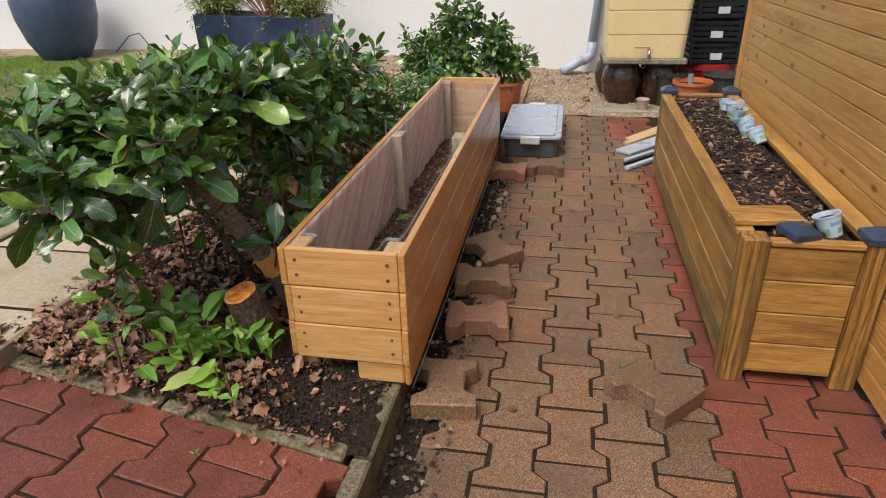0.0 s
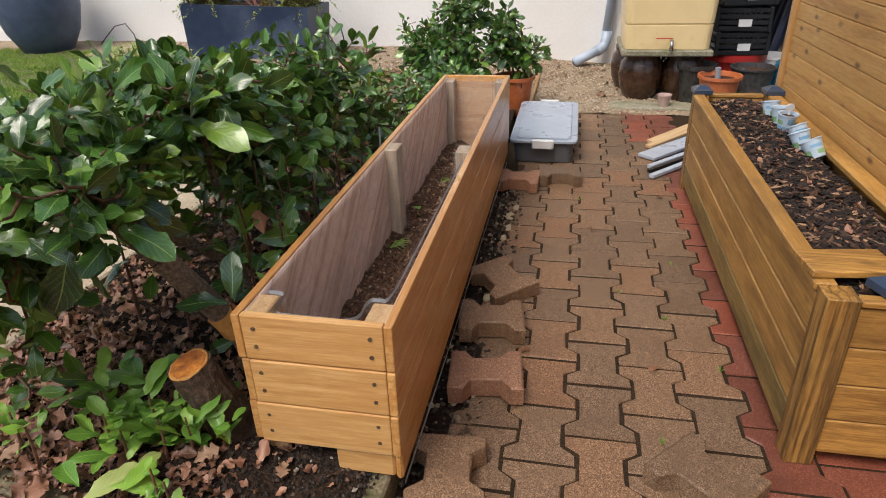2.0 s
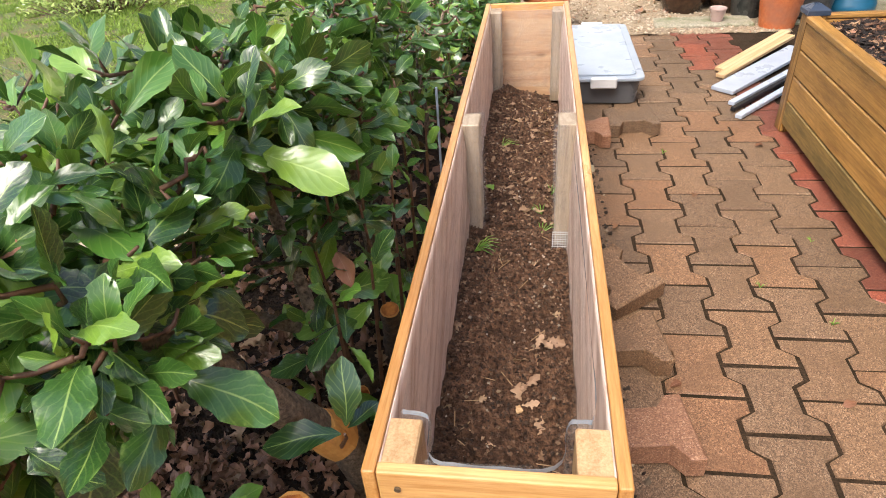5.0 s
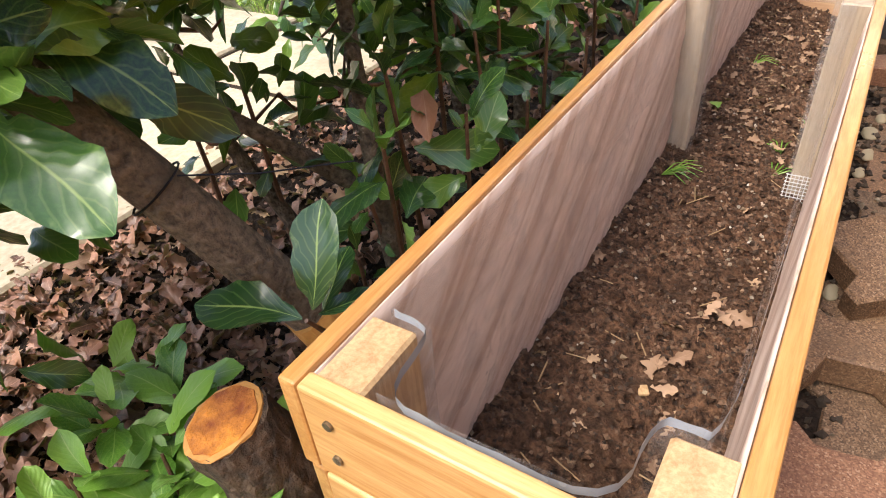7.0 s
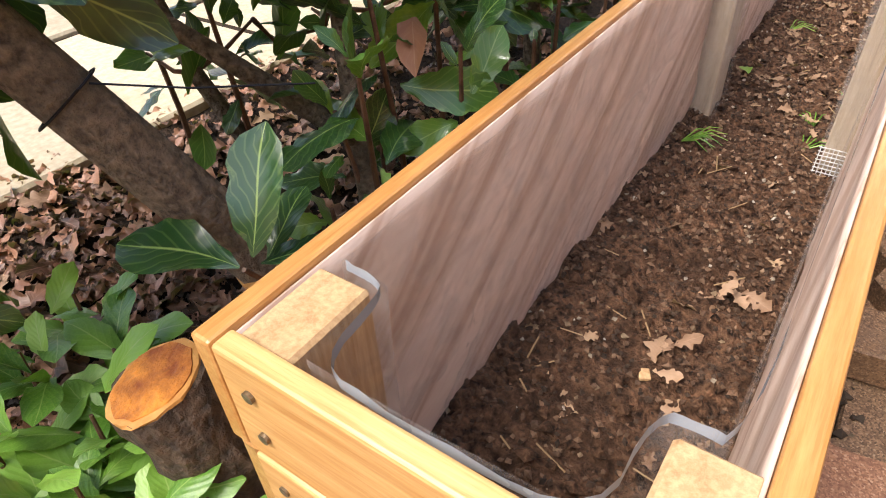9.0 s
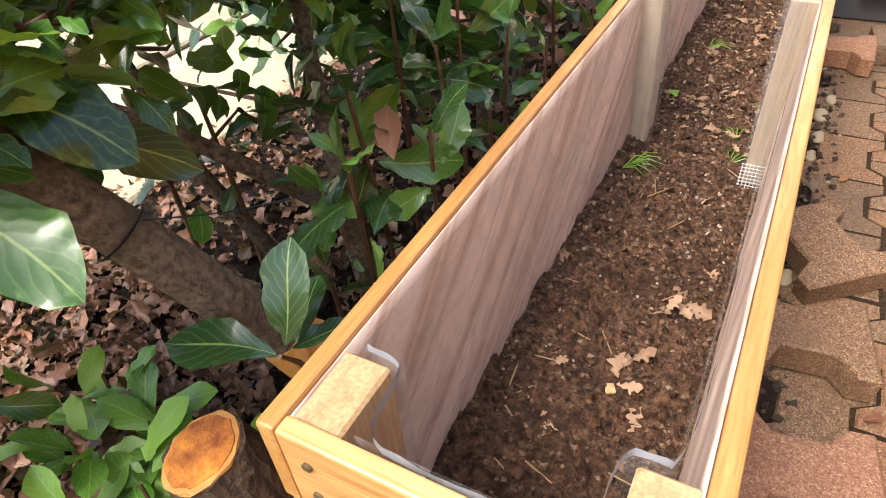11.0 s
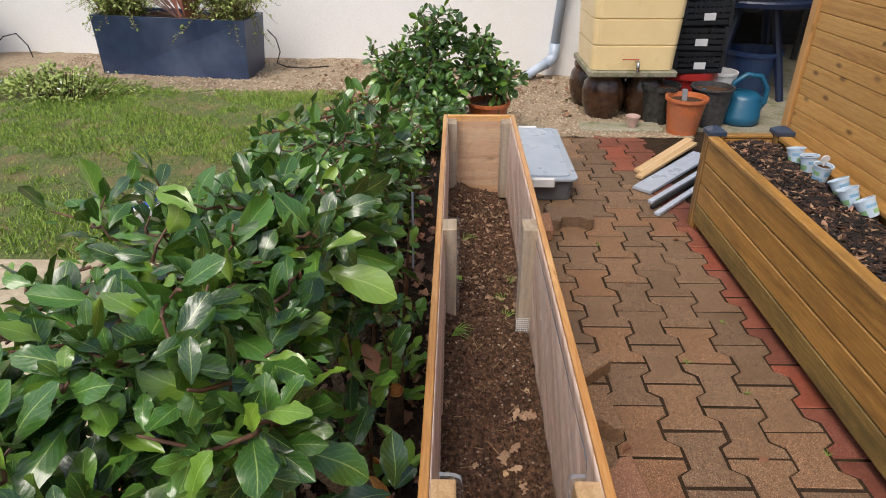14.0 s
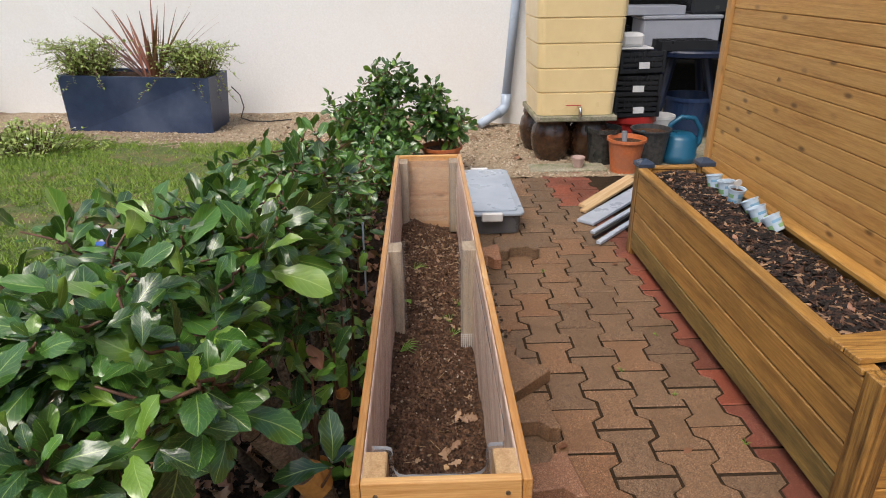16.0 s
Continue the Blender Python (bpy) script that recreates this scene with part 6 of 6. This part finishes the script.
# broken mortar and dirt in the trench where pavers were lifted
v, f = sheet(-0.034, 0.13, -1.3, 2.16, 0.02, -0.012, 0.014)
v = [(x, y, (-0.012 + 0.012 * noise.noise((x * 22, y * 22, 0)) + 0.012 * noise.noise((x * 50, y * 50, 3)))) for x, y, z in v]
tagged(new("trench", raw("trench", v, f, bed_soil, smooth=True)), "strip of bare dirt where pavers were lifted", "soil", kind="structure")


def in_trench():
    return random.uniform(-0.03, 0.12), random.uniform(-0.6, 2.12), random.uniform(-0.01, 0.004)


lumps("rubble", 1100, in_trench, 0.009, island("rubble_bits", [(0, (0.03, 0.02, 0.013)), (0.7, (0.1, 0.07, 0.045)), (0.93, (0.3, 0.24, 0.17)), (1, (0.5, 0.42, 0.3))]), "dirt and mortar crumbs along the trench")
for x, y, s in ((0.07, 1.62, 0.03), (0.075, 1.5, 0.024), (0.065, 1.4, 0.02), (0.06, 0.92, 0.02), (0.09, 1.72, 0.022)):
    st = thing("mortar_lump", "pale lump of old mortar beside the path", "rubble", (x, y, 0), "mortar lumps")
    bm = bmesh.new()
    bmesh.ops.create_icosphere(bm, subdivisions=2, radius=s)
    for q in bm.verts:
        q.co = Vector((x + q.co.x * 0.7, y + q.co.y * 1.3, q.co.z * 0.3)) + 0.3 * s * Vector((noise.noise(q.co * 60), noise.noise(q.co * 70), 0))
    part("lump", bm, plain("pale_mortar", (0.5, 0.42, 0.27), 0.85), st, smooth=True)

# strays on the path
for i, (x, y, a) in enumerate(((0.2, 0.62, 30), (0.17, 0.4, 120), (0.42, 1.5, 80), (0.25, 0.05, 10), (0.6, 0.6, 200), (0.13, 1.3, 60), (0.72, 1.9, 20))):
    d = thing("stray_leaf", "small dry brown leaf on the paving", "leaf", (x, y, 0.003), "stray leaves")
    ob = part("leaf", leaf_mesh("leaf", brown_leaf, rows=5, width=0.3, fold=0.3, droop=0.25, wave=0.09, seed=40 + i), brown_leaf, d)
    ob.matrix_basis = leaf_pose((x, y, 0.006), (math.cos(radians(a)), math.sin(radians(a)), 0.1), (0.1, -0.1, 1), 0.035)
for x, y in ((0.645, 0.87), (0.575, 0.3), (0.715, 1.25), (0.508, 1.02), (0.77, 0.62), (0.37, 1.85), (-0.25, -0.42), (-0.42, -0.36)):
    g = thing("joint_weed", "tiny green weed in a paving joint", "weed", (x, y, 0), "weeds in the joints")
    z = -0.004 if x > 0 else land(x, y) - 0.02
    for k in range(6):
        b = rng.uniform(0, 6.28)
        part("blade", tube([(x, y, z), (x + 0.006 * math.cos(b), y + 0.006 * math.sin(b), z + 0.012), (x + 0.015 * math.cos(b), y + 0.015 * math.sin(b), z + 0.016)], [0.001, 0.0012, 0.0003], 4), weed_leaf, g)

# ---- pavers ----
PX, PY = 0.1475, 0.207


def paver_mesh(name, mat, height, gap=0.006, worn=0.0, seed=0, halved=False):
    """An I-shaped interlocking block: wide heads, narrow waist, worn upper edge."""
    r = random.Random(seed)
    h, wide, slim = PY / 2 - gap / 2, 0.0915 - gap / 2, 0.056 - gap / 2
    half = [(wide, -h), (wide, -0.064), (slim, -0.04), (slim, 0.04), (wide, 0.064), (wide, h)]
    if halved:
        half = [(slim, 0.0), (slim, 0.04), (wide, 0.064), (wide, h)]
    out = half + [(-x, y) for x, y in half[::-1]]
    bm = bmesh.new()
    rings = []
    for inset, z in ((0.0, 0.0), (0.0, height - 0.005), (0.0035, height)):
        ring = []
        for x, y in out:
            j = worn * r.uniform(-1, 1) if z > 0 else 0
            ring.append(bm.verts.new((x - inset * (1 if x > 0 else -1) + j, y - inset * (1 if y > 0 else -1) * (abs(y) > 0.09) + j, z)))
        rings.append(ring)
    n = len(out)
    for a, b in zip(rings, rings[1:]):
        for i in range(n):
            bm.faces.new((a[i], a[(i + 1) % n], b[(i + 1) % n], b[i]))
    bm.faces.new(rings[0][::-1])
    bm.faces.new(rings[-1])
    return mesh(name, bm, mat)


grey_blocks = [paver_mesh("paver", paver_grey, 0.055, 0.0068, 0.0016, s) for s in range(4)]
red_blocks = [paver_mesh("paver", paver_red, 0.055, 0.006, 0.0014, s) for s in range(4)]
half_reds = [paver_mesh("half_paver", paver_red, 0.055, 0.005, 0.001, s, True) for s in range(2)]
loose_grey, loose_red = [paver_mesh("loose_paver", m_, 0.055, 0.006, 0.004, 9) for m_ in (paver_grey, paver_pink)]
path = thing("path", "wavy interlocking block paved path", "path", (0.5, 1.0, -0.06), kind="structure")
part("sand_bed", cube(0.1, 1.5, -2.2, 3.5, -0.07, -0.0038), joint_sand, path)
pr = random.Random(3)
for k in range(0, 8):
    cx = 0.134 + PX * k
    for j in range(-11, 17):
        cy = 0.1905 + PY * j + (0 if k % 2 == 0 else PY / 2)
        if cy > 3.42 or (k >= 6 and cy > 0.5):
            continue
        red = k >= 5 or (k >= 4 and cy > 2.72)
        ob = part("paver", (red_blocks if red else grey_blocks)[pr.randrange(4)], None, path)
        ob.matrix_basis = pose(cx + pr.uniform(-0.0015, 0.0015), cy + pr.uniform(-0.002, 0.002), -0.056 + pr.uniform(-0.0015, 0.0015), pr.uniform(-0.45, 0.45), pr.uniform(-0.45, 0.45), pr.uniform(-0.8, 0.8) + (180 if pr.random() < 0.5 else 0))
terrace = thing("terrace", "red interlocking block terrace before the bed", "terrace", (-0.8, -0.6, 0.1), kind="structure")
part("sand_bed", cube(0.03, 2.3, 0.03, 1.5, -0.08, -0.0065, m=T), joint_sand, terrace)
for k in range(17):
    if k % 2:
        ob = part("half_paver", half_reds[k % 4 // 2], None, terrace)
        ob.matrix_basis = T @ pose(0.075 + PX * k, 0.0285, -0.058)
    for j in range(7):
        ly = 0.03 + PY * (j + (0.5 if k % 2 else 0.0)) + 0.1
        ob = part("paver", red_blocks[pr.randrange(4)], None, terrace)
        ob.matrix_basis = T @ pose(0.075 + PX * k, ly, -0.058 + pr.uniform(-0.002, 0.002), pr.uniform(-0.6, 0.6), pr.uniform(-0.6, 0.6), pr.uniform(-0.8, 0.8))
for x, y, z, rx, ry, rz, red, lab in ((0.078, 0.09, 0.001, 2, 0, 6, False, "loose grey block paver lying beside the planter"), (0.118, 0.455, 0.003, 0, 3, 97, True, "loose red block paver lying beside the planter"),
                                      (0.098, 0.735, 0.003, 2, 2, 98, False, "loose brown block paver lying beside the planter"), (0.105, 0.99, 0.007, 5, -4, 38, False, "tilted loose block paver beside the planter"),
                                      (0.075, 1.98, 0.005, 0, 0, 88, True, "loose red-brown block paver near the tub"), (0.27, 2.09, 0.001, 0, 0, 96, False, "loose block paver near the tub"),
                                      (0.652, 0.165, 0.001, 0, 0, 47, False, "loose grey block paver lying on the path")):
    t = thing("loose_paver", lab, "paver", (0, 0, 0), "loose pavers")
    part("block", loose_red if red else loose_grey, None, t)
    t.matrix_basis = pose(x, y, z, rx, ry, rz)
